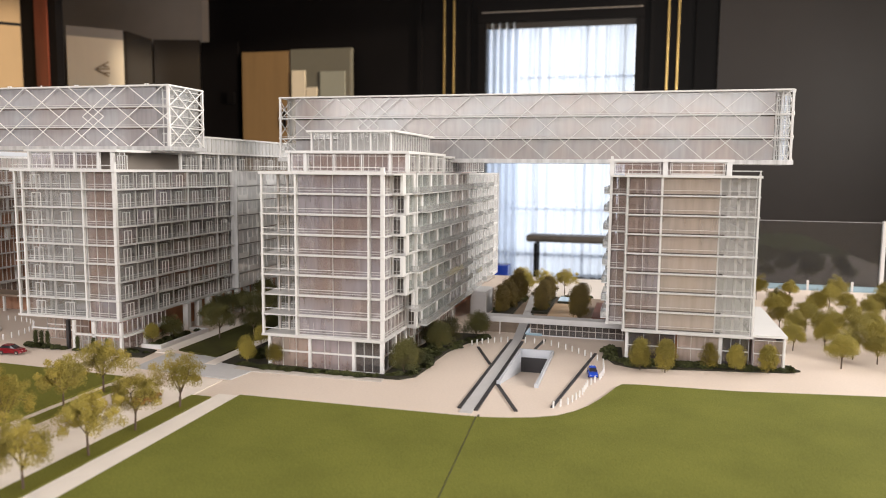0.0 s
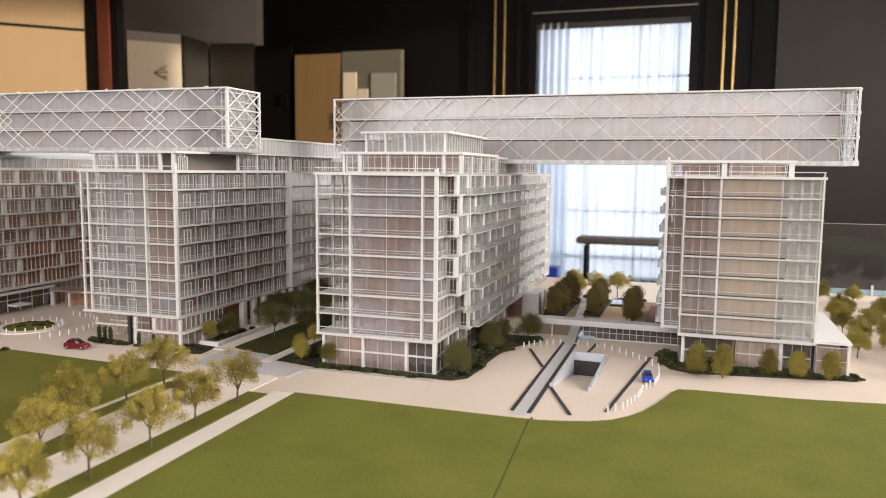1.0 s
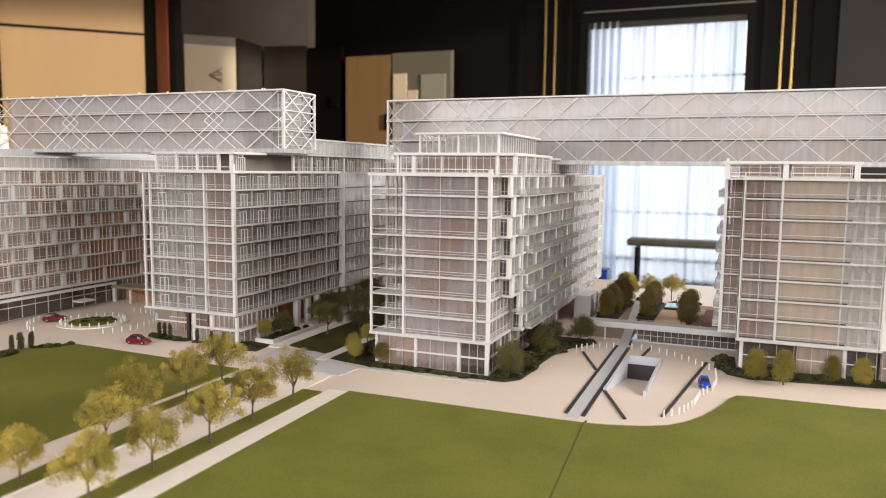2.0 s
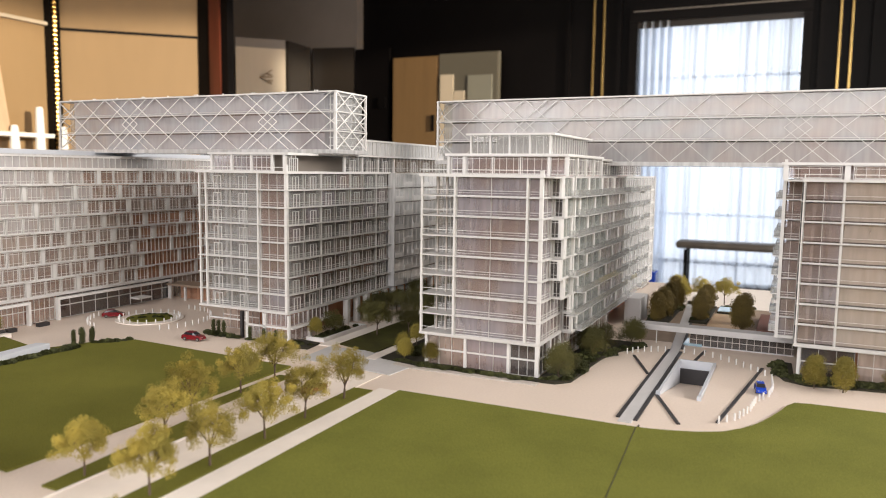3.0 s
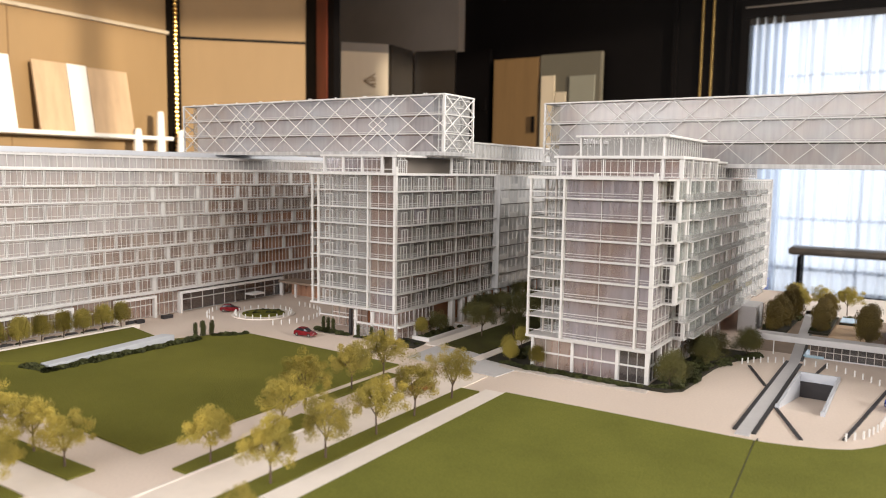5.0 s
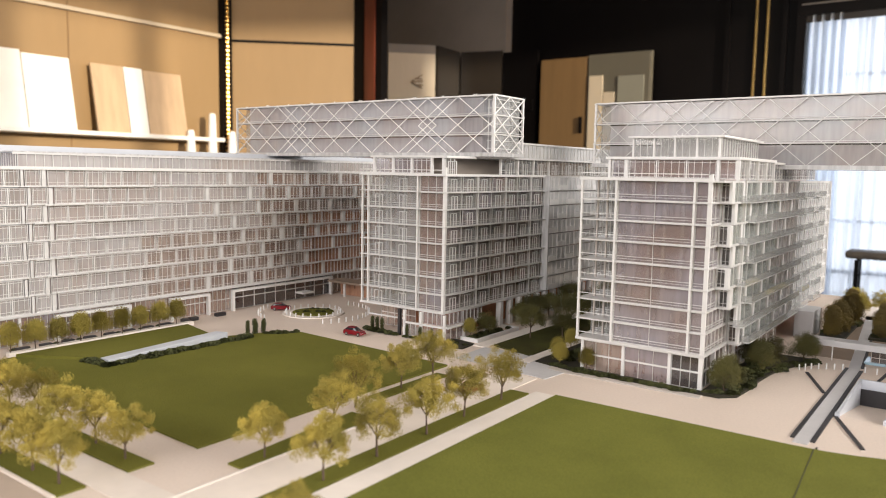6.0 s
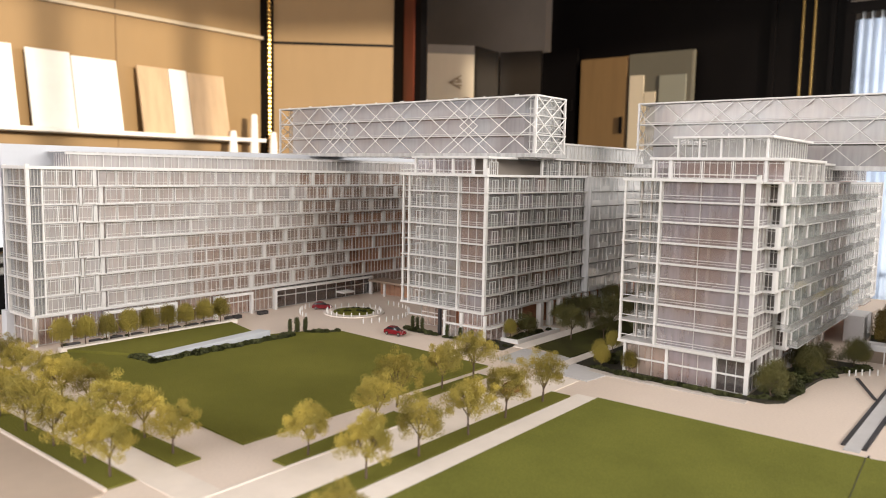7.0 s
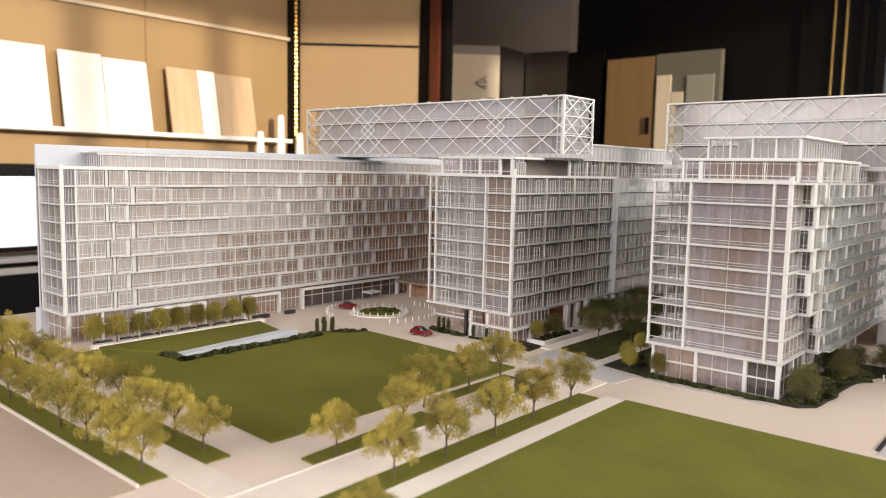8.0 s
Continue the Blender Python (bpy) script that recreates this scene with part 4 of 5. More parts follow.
window(A, wall_at(-5.24, 0, 90), 0.2, 0.32, 0.6, 0.24, "plain", 4, SMOKE)
window(A, wall_at(-5.24, 0, 90), 0.84, 0.32, 0.7, 0.24, "plain", 5, SMOKE)
part("lobby_band", boxes((-6.25, -5.17, 0.09, 0.14, 0.285, 0.32)), WHITE, A)
part("lobby_band", boxes((-5.22, -5.12, 0.141, 1.62, 0.285, 0.32)), WHITE, A)
part("lobby_sill", boxes((-6.25, -5.17, 0.08, 0.14, 0, 0.03)), WHITE, A)
posts(A, gl, (-6.24, -5.8, -5.2), 0, Z0 - 0.05, 0.05, 0.05)
posts(A, gl, (-6.38,), 0, Z0 - 0.05, 0.06, 0.06, DARK)
posts(A, wall_at(-5.17, 0, 90), (0.78, 1.6), 0, 0.31, 0.06, 0.06)
window(A, wall_at(0, 0.7, 0), -7.4, 0.02, 1.0, 0.53, "transom", 5, BRONZE)
part("recess_beam", boxes((-7.4, -6.4, 0.3, 0.34, 0.3, 0.33)), WHITE, A)
posts(A, wall_at(-5.22, 0, 90), [2.3 + 0.42 * i for i in range(14)], 0, Z0 - 0.05, 0.12, 0.12, WHITE, "column")
part("ground_core", boxes((-7.2, -5.62, 0.95, 8.3, 0, Z0 - 0.05)), CORE_RED, A)

# ---- long block along the court
C = thing("long_block", -11.8, 0, 0, "long white acrylic model block with gridded window front", "model building", "model buildings")
face, end = wall_at(-11.17, 0, 90), wall_at(0, -6.13, 0)
for i, z in enumerate(FLOORS):
    slabs(C, [(-12.2, -6.165), (-11.135, -6.165), (-11.135, -5.1), (-11.12, 6.6), (-12.2, 6.6)], [z], 0.045 if i == 0 else 0.016)
    window(C, end, -12.1, z, 0.85, H, "rail", 3, CLEAR, 0.02)
    window(C, face, -6.06, z, 0.18, H, "plain", 3, CLEAR)
    jog = 0.12 if i % 2 else 0.0
    window_row(C, face, -5.86, -5.2 - jog, z, H, 2, "cell", 3, HAZE)
    place("white_panel", CACHE.setdefault("jamb", mesh_of("white_panel", boxes((0, 0.05, -0.02, 0.014, 0, H)), SLAB)), C, face @ Matrix.Translation((-5.18 - jog, 0, z)))
    window(C, face, -5.1 - jog, z, 0.3, H, "cell", 3, HAZE, 0.0)
    place("white_panel", CACHE.setdefault("broad", mesh_of("white_panel", boxes((0, 0.075, -0.02, 0.014, 0, H)), SLAB)), C, face @ Matrix.Translation((-4.79 - jog, 0, z)))
    s = -4.67 - jog
    k = 0
    while s < 6.4:
        shift = 0.0 if s < -1.3 else (0.13 if i % 2 else 0.0)
        wide = 0.385
        # painted light: hazier upper bays, bronze lower ones, terracotta for a reddish reflection
        mat = TERRA if s > 1.6 and i < 5 else BRONZE if (s > 0.2 or (i < 4 and s > -3)) else HAZE
        if s >= -1.3 and (k + i) % 3 == 0:
            place("white_panel", CACHE.setdefault("pier", mesh_of("white_panel", boxes((0, 0.09, -0.014, 0.014, 0, H)), SLAB)), C, face @ Matrix.Translation((s, 0, z)))
            s += 0.1
        if s > 1.9 and i < 3:
            window(C, face, s, z, wide, H, "plain", 3, TERRA, 0.02)
            s += wide
            k += 1
            continue
        window(C, face, s, z, wide - 0.01, H, "cell", 3 if (k * 2 + i) % 7 else 2, mat, 0.02 if (i + k // 2) % 2 else 0.0)
        s += wide
        k += 1
EDGES = [(-5.1, -4.3), (-4.1, -2.6), (-1.3, -0.3), (0.2, 1.1), (1.6, 2.3), (2.9, 3.6), (4.2, 5.0)]
for i, z in enumerate(FLOORS[1:]):
    for k, (a, c) in enumerate(EDGES):
        if (i + k) % 3:
            part("slab_edge", boxes((-11.115, -11.085, a + 0.2 * (i % 2), c + 0.2 * (i % 2), z - 0.026, z + 0.002)), SLAB, C)
posts(C, face, (-6.12,), Z0 - 0.04, ZT + 0.06, 0.06, 0.06)
posts(C, face, (-5.87,), Z0, ZT, 0.03)
posts(C, end, (-12.14,), 0, ZT + 0.04, 0.05)
part("end_fin", boxes((-12.30, -12.24, -6.16, 6.6, 0.6, ZT + 0.44), (-12.34, -12.1, -6.22, -5.7, 0, 0.598)), BLUESTONE, C, "pale blue-grey fin wall")
part("core", boxes((-11.95, -11.5, -5.0, 0.4, Z0, ZT - 0.05)), CORE, C)
part("core", boxes((-11.95, -11.4, 0.4, 6.4, Z0, ZT - 0.05)), CORE_RED, C)
part("rear_wall", boxes((-12.2, -11.1, 6.6, 6.64, 0, ZT)), SLAB, C)
part("parapet", boxes((-11.19, -11.12, -6.17, 6.6, ZT - 0.035, ZT + 0.025)), WHITE, C)
part("parapet", boxes((-12.2, -11.19, -6.17, -6.12, ZT - 0.035, ZT + 0.025)), WHITE, C)
part("roof_deck", boxes((-12.2, -11.19, -6.12, 6.6, ZT - 0.03, ZT)), SLAB, C)
top = wall_at(-11.47, 0, 90)
window_row(C, top, -5.2, 6.2, ZT + 0.02, 0.26, 34, "plain", 2, HAZE)
part("roof_edge", boxes((-12.2, -11.42, -5.3, 6.4, ZT + 0.30, ZT + 0.32)), MILK, C)
part("roof_edge_face", boxes((-11.46, -11.44, -5.3, 6.3, ZT + 0.26, ZT + 0.30)), WHITE, C)
window(C, wall_at(0, -5.22, 0), -12.1, ZT + 0.02, 0.6, 0.26, "plain", 6, SMOKE)
part("roof_core", boxes((-12.1, -11.75, -4.8, 6.2, ZT, ZT + 0.29)), SLAB, C)
gw = wall_at(-11.22, 0, 90)
window_row(C, gw, -6.0, -4.0, 0.02, Z0 - 0.08, 4, "transom", 4, SMOKE)
window_row(C, gw, -4.0, -0.5, 0.02, Z0 - 0.08, 7, "transom", 4, BRONZE)
window_row(C, gw, -0.45, 3.0, 0.02, Z0 - 0.08, 5, "transom", 2, DUSK)
window_row(C, gw, 3.05, 6.4, 0.02, Z0 - 0.08, 5, "transom", 4, BRONZE)
window(C, end, -12.1, 0.02, 0.85, Z0 - 0.08, "transom", 3, BRONZE, 0.05)
for a, c in ((-4.75, -3.15), (-2.2, -1.15), (-0.5, 2.9)):
    part("portal_frame", boxes((-11.2, -11.1, a, a + 0.06, 0, 0.52), (-11.2, -11.1, c - 0.06, c, 0, 0.52), (-11.2, -11.1, a + 0.06, c - 0.06, 0.46, 0.52)), WHITE, C)
posts(C, gw, (-6.05, -5.4), 0, Z0 - 0.05, 0.05)
part("ground_core", boxes((-12.0, -11.5, -5.6, 6.4, 0, Z0 - 0.05)), CORE_RED, C)
part("door_canopy", boxes((-11.1, -10.8, 1.5, 1.9, 0.2, 0.24)), WHITE, C)

# link canopy between the long block and the middle block
L = thing("link_canopy", -9.3, 3.2, 0, "flat brown link canopy on thin white columns", "canopy")
part("roof", boxes((-11.1, -7.6, 2.7, 3.3, 0.38, 0.43)), EARTHP, L)
for x in (-10.6, -9.6, -8.6, -7.8):
    part("column", boxes((x, x + 0.05, 2.8, 2.85, 0, 0.38)), WHITE, L)
part("glazing", boxes((-11.0, -7.7, 3.1, 3.11, 0, 0.38)), TERRA, L)

# ---- right block under the second bridge
D = thing("right_block", 5.0, 4, 0, "white acrylic model block with banded glass and balconies", "model building", "model buildings")
front, right, left = wall_at(0, 2.165, 0), wall_at(6.08, 0, 90), wall_at(3.55, 0, -90)
for i, z in enumerate(FLOORS):
    slabs(D, [(3.85, 2.13), (6.11, 2.13), (6.11, 6.2), (3.53, 6.2), (3.53, 2.76), (3.85, 2.76)], [z], 0.04 if i == 0 else 0.015)
    window(D, front, 3.9, z, 0.56, H, "plain", 2, SMOKE, 0.03)
    window(D, front, 4.49, z, 0.96, H, "plain", 1, BEIGE, 0.03)
    window(D, front, 5.46, z, 0.58, H, "plain", 1, THIN, 0.03)
    # dark acrylic strip painted in for the shadow along each slab
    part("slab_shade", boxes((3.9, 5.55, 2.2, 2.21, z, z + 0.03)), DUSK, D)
    part("rail_bar", boxes((3.9, 6.05, 2.15, 2.157, z + 0.088, z + 0.094)), BARM, D)
    window_row(D, right, 2.2, 6.1, z, H, 7, "plain", 3, CLEAR)
    window(D, wall_at(0, 2.79, 0), 3.57, z, 0.28, H, "rail", 2, SMOKE)
    window_row(D, left, -6.1, -2.82, z, H, 6, "door", 3, SMOKE)
    balcony(D, left, -4.2, -3.2, z, 0.13)
    balcony(D, left, -5.8, -4.8, z, 0.13)
    if i % 2:
        balcony(D, right, 2.9, 3.6, z, 0.12)
    balcony(D, right, 4.2, 5.0, z, 0.12)
posts(D, front, (3.88, 4.475), Z0, ZT, 0.022)
posts(D, front, (6.08,), Z0 - 0.04, ZT + 0.05, 0.028)
posts(D, front, (5.45, 5.62, 5.78, 5.93), Z0, ZT, 0.05, 0.05, SLAB, "column", 0.22)
posts(D, front, (4.05, 4.2, 4.62, 5.2), Z0, ZT, 0.05, 0.05, SLAB, "column", 0.25)
posts(D, wall_at(0, 2.765, 0), (3.57,), Z0 - 0.04, ZT + 0.35, 0.05)
part("core", boxes((4.3, 5.42, 2.5, 5.9, Z0, ZT - 0.05)), CORE_LIGHT, D)
part("rear_wall", boxes((3.6, 6.05, 6.16, 6.2, 0, ZT)), SLAB, D)
part("parapet", boxes((3.84, 6.12, 2.11, 2.165, ZT - 0.03, ZT + 0.015)), WHITE, D)
part("parapet_rail", boxes((3.88, 6.1, 2.13, 2.145, ZT + 0.085, ZT + 0.1)), WHITE, D)
posts(D, front, (3.88, 6.08), ZT, ZT + 0.1, 0.02, 0.02)
part("roof_deck", boxes((3.56, 6.1, 2.166, 6.2, ZT - 0.03, ZT)), SLAB, D)
up = wall_at(0, 2.78, 0)
window(D, up, 3.6, ZT + 0.02, 0.85, 0.22, "cell", 5, SMOKE)
window(D, up, 4.62, ZT + 0.02, 0.95, 0.22, "cell", 5, BRONZE)
posts(D, up, (3.57, 4.53, 5.64), ZT, ZT + 0.3, 0.09)
part("upper_roof", boxes((3.5, 5.72, 2.72, 6.0, ZT + 0.25, ZT + 0.3)), WHITE, D)
part("upper_core", boxes((3.8, 5.4, 3.1, 5.8, ZT, ZT + 0.25)), CORE, D)
gd = wall_at(0, 2.25, 0)
for a, c, mat in ((3.98, 4.8, DUSK), (4.84, 5.55, BRONZE), (5.6, 6.05, DUSK)):
    window(D, gd, a, 0.02, c - a, Z0 - 0.08, "transom", 3, mat)
posts(D, gd, (3.95, 5.57), 0, Z0 - 0.05, 0.05)
part("ground_core", boxes((4.1, 5.9, 2.7, 5.9, 0, Z0 - 0.05)), CORE_RED, D)
window(D, wall_at(0, 2.2, 0), 6.12, 0.02, 0.48, Z0 - 0.08, "transom", 2, BRONZE)
posts(D, wall_at(0, 2.2, 0), (6.62,), 0, Z0, 0.035)
part("annex_roof", boxes((6.1, 6.66, 2.16, 5.2, Z0 - 0.01, Z0 + 0.03)), WHITE, D)
part("annex_wall", boxes((6.6, 6.64, 2.24, 5.2, 0, Z0 - 0.01)), SLAB, D)
part("annex_core", boxes((6.15, 6.55, 2.6, 5.1, 0, Z0 - 0.03)), CORE, D)
window_row(D, wall_at(3.95, 0, -90), -6.0, -2.3, 0.02, Z0 - 0.08, 5, "transom", 3, DUSK)

# rear podium blocks beside the front block
for k, (y, h) in enumerate(((5.7, 0.58), (6.7, 0.54), (7.7, 0.5), (8.6, 0.46))):
    single("podium_block", boxes((0.24, 0.62, y, y + 0.85, 0, h)), PAVE if k else GREY, "plain beige card podium block", "podium", "podium blocks", bevel=0.012)


# ---- truss bridges across the roofs
def bridge(name, label, x0, x1, y0, y1, z0, z1, gap, step, band, doubled, glass, end_gap, rods, w, core):
    b = thing(name, (x0 + x1) / 2, (y0 + y1) / 2, z0, label, "model bridge", "truss bridges")
    hgt = z1 - z0
    part("glass_box", boxes((x0 + gap, x1 - end_gap, y0 + 0.07, y1 - 0.07, z0 + 0.09, z1 - 0.05)), glass, b, "frosted glass box")
    part("inner_core", boxes((core[0], core[1], y0 + 0.45, y1 - 0.45, z0 + 0.1, z1 - 0.08)), CORE_LIGHT, b)
    part("inner_wall", boxes((x0 + gap + 0.05, x1 - end_gap - 0.05, y1 - 0.2, y1 - 0.18, z0 + 0.1, z1 - 0.08)), MILK, b)
    part("end_screen", boxes((x1 - 0.07, x1 - 0.06, y0 + 0.1, y1 - 0.1, z0 + 0.09, z1 - 0.05)), FOIL, b, "clear end screen")
    part("glass_end", boxes((x0 + 0.05, x0 + gap - 0.02, y0 + 0.3, y1 - 0.3, z0 + 0.09, z1 - 0.05)), FOIL, b, "clear end bay")
    for k in (1, 2):
        z = z0 + 0.07 + (hgt - 0.1) * k / 3
        part("inner_floor", boxes((x0 + gap + 0.02, x1 - end_gap - 0.02, y0 + 0.09, y1 - 0.09, z - 0.01, z + 0.01)), SLAB, b)
    part("deck", boxes((x0 - 0.03, x1 + 0.03, y0 - 0.03, y1 + 0.03, z0, z0 + 0.09)), MILK, b, bevel=0.008)
    part("roof", boxes((x0, x1, y0, y1, z1 - 0.035, z1)), WHITE, b, bevel=0.008)
    for k in (1, 2):
        z = z0 + 0.07 + (hgt - 0.1) * k / 3
        part("floor_band", boxes((x0, x1, y0 - 0.008, y0 + 0.06, z - 0.012, z + 0.012)), SLAB, b)
        part("floor_band", boxes((x0, x1, y0 - 0.004, y0 + 0.03, z + 0.036, z + 0.046)), BARM, b)
        # solid tinted strip drawn as the shadow below the floor band
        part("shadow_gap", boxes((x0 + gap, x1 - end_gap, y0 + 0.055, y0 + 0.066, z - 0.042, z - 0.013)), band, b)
        part("floor_band", boxes((x0, x1, y1 - 0.06, y1 + 0.008, z - 0.012, z + 0.012)), SLAB, b)
        part("floor_band", boxes((x1 - 0.02, x1 + 0.008, y0 + 0.06, y1 - 0.06, z - 0.012, z + 0.012)), SLAB, b)
        part("floor_band", boxes((x0 - 0.008, x0 + 0.02, y0 + 0.06, y1 - 0.06, z - 0.012, z + 0.012)), SLAB, b)
    for x in (x0 + 0.02, x1 - 0.02):
        for y in (y0 + 0.02, y1 - 0.02):
            part("corner_post", boxes((x - 0.022, x + 0.022, y - 0.022, y + 0.022, z0 + 0.09, z1 - 0.035)), WHITE, b)
    lo, hi = z0 + 0.08, z1 - 0.02
    half = (lo + hi) / 2

    def brace(p, q, y):
        """A diagonal from p to q in the plane of a side, cut off at the ends of the bridge."""
        t0, t1 = 0.0, 1.0
        for edge, sign in ((x0 + 0.02, 1), (x1 - 0.02, -1)):
            ta = (edge - p[0]) / (q[0] - p[0])
            if (q[0] - p[0]) * sign > 0:
                t0 = max(t0, ta)
            else:
                t1 = min(t1, ta)
        if t1 - t0 > 0.1:
            bm = bmesh.new()
            bar(bm, *((p[0] + (q[0] - p[0]) * t, y, p[1] + (q[1] - p[1]) * t) for t in (t0, t1)), w)
            part("diagonal", bm, rods, b)

    # the diagrid, with paired chevrons over the supports
    first = doubled[0] - step * math.ceil((doubled[0] - x0) / step + 2)
    for y in (y0 - 0.012, y1 + 0.012):
        for k in range(int((x1 - first) / step) + 3):
            n = first + k * step
            brace((n, hi), (n + 2 * step, lo), y)
            brace((n, hi), (n - 2 * step, lo), y + (0.004 if y < y0 else -0.004))
        for c in doubled:
            for d in (1, -1):
                apex = c + d * 0.255
                brace((apex, half), (apex - d * step, hi), y - 0.002)
                brace((apex, half), (apex - d * step, lo), y - 0.002)
    for x in (x0 - 0.008, x1 + 0.008):
        for k in range(3):
            za, zb = lo + (hi - lo) * k / 3, lo + (hi - lo) * (k + 1) / 3
            ym = (y0 + y1) / 2
            for j, (ya, yb) in enumerate(((y0, ym), (ym, y1))):
                for e, f in (((ya, za), (yb, zb)), ((ya, zb), (yb, za))):
                    bm = bmesh.new()
                    bar(bm, (x, *e), (x, *f), 0.012)
                    part("diagonal", bm, ROD, b)
    for k, x in enumerate((x1 - 0.1, x1 - 0.19, x1 - 0.28)):
        for y in (y0 + 0.2, y0 + 0.55, y0 + 0.9):
            part("end_post", boxes((x - 0.009, x + 0.009, y, y + 0.018, lo, hi)), SLAB, b)
    for k in range(7):
        z = lo + (hi - lo) * (k + 0.5) / 7
        part("end_rung", boxes((x1 - 0.3, x1 - 0.02, y0 + 0.18, y0 + 0.192, z, z + 0.014)), SLAB, b)
        part("end_rung", boxes((x1 - 0.03, x1 - 0.018, y0 + 0.05, y1 - 0.05, z, z + 0.012)), SLAB, b)
    for i in range(int((x1 - x0) / step) if rods is ROD else 0):
        for off in (0.0, 0.06) if i % 2 else (0.0,):
            x = x0 + 0.4 + i * step + off
            part("roof_stud", boxes((x, x + 0.025, y0 + 0.02, y0 + 0.045, z1, z1 + 0.025)), WHITE, b)


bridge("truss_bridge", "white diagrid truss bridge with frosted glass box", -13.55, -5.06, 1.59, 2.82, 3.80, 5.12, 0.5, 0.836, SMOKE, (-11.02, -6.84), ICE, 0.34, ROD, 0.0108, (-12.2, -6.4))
# translucent diagonals here stand in for glare that fades them
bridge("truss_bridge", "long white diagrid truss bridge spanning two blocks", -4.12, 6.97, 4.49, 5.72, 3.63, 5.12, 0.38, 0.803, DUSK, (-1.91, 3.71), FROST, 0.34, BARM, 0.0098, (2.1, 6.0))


# ---------------------------------------------------------------- trees, shrubs, bollards, cars
def tree_meshes(seed, height, spread, crown0, leaf, clumps=30, per=210, wide=0.088, shape="vase"):
    rnd = random.Random(seed)
    wood = bmesh.new()
    fork = height * crown0
    lean = Vector((rnd.uniform(-0.04, 0.04), rnd.uniform(-0.04, 0.04), fork)) * 1.0
    bar(wood, (0, 0, -0.02), (lean.x * 0.5, lean.y * 0.5, fork * 0.5), height * 0.022, 6)
    bar(wood, (lean.x * 0.5, lean.y * 0.5, fork * 0.5), lean, height * 0.017, 6)
    tips = []
    limbs = 5 if shape == "vase" else 6
    belt = fork + (height - fork) * 0.26
    p1, p2 = rnd.uniform(0, 6.3), rnd.uniform(0, 6.3)
    for k in range(clumps):
        a = 2 * math.pi * k * 0.381966 + rnd.uniform(-0.3, 0.3)
        u = (k + 0.5) / clumps
        if shape == "vase":
            # a dome that droops at its rim, hollow below
            th = math.acos(1 - 1.22 * u) * rnd.uniform(0.9, 1.08)
            q = rnd.uniform(0.72, 1.04) if k % 5 else rnd.uniform(0.35, 0.6)
            q *= 1 + 0.20 * math.sin(2 * a + p1) + 0.16 * math.sin(3 * a + p2)
            r = spread * math.sin(min(th, 1.75)) * q
            z = belt + (height - belt) * math.cos(th) * (q if k % 5 else 0.8) * rnd.uniform(0.86, 1.0)
        else:
            z = fork * 0.75 + (height - fork * 0.75) * (1 - u) ** 0.9
            r = spread * math.sin(math.pi * min(1, 0.12 + 0.88 * u) * 0.62 + 0.1) * rnd.uniform(0.5, 1.0)
        tips.append(Vector((r * math.cos(a), r * math.sin(a), z)))
    for k in range(limbs):
        a = 2 * math.pi * k / limbs + rnd.uniform(-0.4, 0.4)
        low = Vector((lean.x * 0.7, lean.y * 0.7, fork * rnd.uniform(0.6, 0.95)))
        knee = lean + Vector((spread * 0.42 * math.cos(a), spread * 0.42 * math.sin(a), (height - fork) * rnd.uniform(0.28, 0.42)))
        bar(wood, low, knee, height * 0.011, 5)
        near = sorted(tips, key=lambda t: (t - knee).length)[:5]
        for t in near:
            bar(wood, knee, t, height * 0.005, 4)
    verts, faces = [], []
    for t in tips:
        big = wide * rnd.uniform(0.38, 0.68)
        for _ in range(per):
            d = Vector((rnd.gauss(0, 1), rnd.gauss(0, 1), rnd.gauss(0, 0.8)))
            d *= min(1.0, 1.9 / d.length)
            c = t + d * big
            s = rnd.uniform(0.45, 1.0) * (0.0112 if shape == "vase" else 0.0135) * max(height / 0.8, 0.9)
            e1 = Vector((rnd.gauss(0, 1), rnd.gauss(0, 1), rnd.gauss(0, 1))).normalized() * s
            e2 = e1.orthogonal().normalized() * s * 0.8
            k = len(verts)
            verts += [c - e1, c + e2, c + e1, c - e2]
            faces.append((k, k + 1, k + 2, k + 3))
    me = bpy.data.meshes.new("crown")
    me.from_pydata([tuple(v * U) for v in verts], [], faces)
    me.materials.append(leaf)
    return mesh_of("trunk", wood, BARK), me


def tree(variant, x, y, z, label, group, turn=0.0, size=1.0, name="model_tree"):
    t = thing(name, x, y, z, label, "model tree", group)
    m = Matrix.Translation((x, y, z)) @ Matrix.Rotation(turn, 4, "Z") @ Matrix.Scale(size, 4)
    for nm, me in zip(("trunk", "crown"), variant):
        ob = new(nm, me)
        ob.parent = t
        ob.matrix_basis = Matrix.Rotation(turn, 4, "Z") @ Matrix.Scale(size, 4)
    return t


ELM = [tree_meshes(10 + i, 0.86, 0.35, 0.38, LEAF, 54, 240, 0.088) for i in range(6)]
OLIVE = [tree_meshes(30 + i, 0.58, 0.215, 0.38, LEAFG, 58, 260, 0.085) for i in range(4)]
ROUND = [tree_meshes(50 + i, 0.62, 0.18, 0.30, LEAFG, 44, 230, 0.09, "round") for i in range(3)]
SMALL = [tree_meshes(70 + i, 0.47, 0.145, 0.54, LEAFG, 36, 200, 0.085, "round") for i in range(3)]
DARKT = [tree_meshes(90 + i, 0.55, 0.23, 0.20, LEAFM, 50, 260, 0.10) for i in range(3)]
CONE = [tree_meshes(110 + i, 0.60, 0.18, 0.12, LEAFB, 54, 280, 0.085, "round") for i in range(2)]
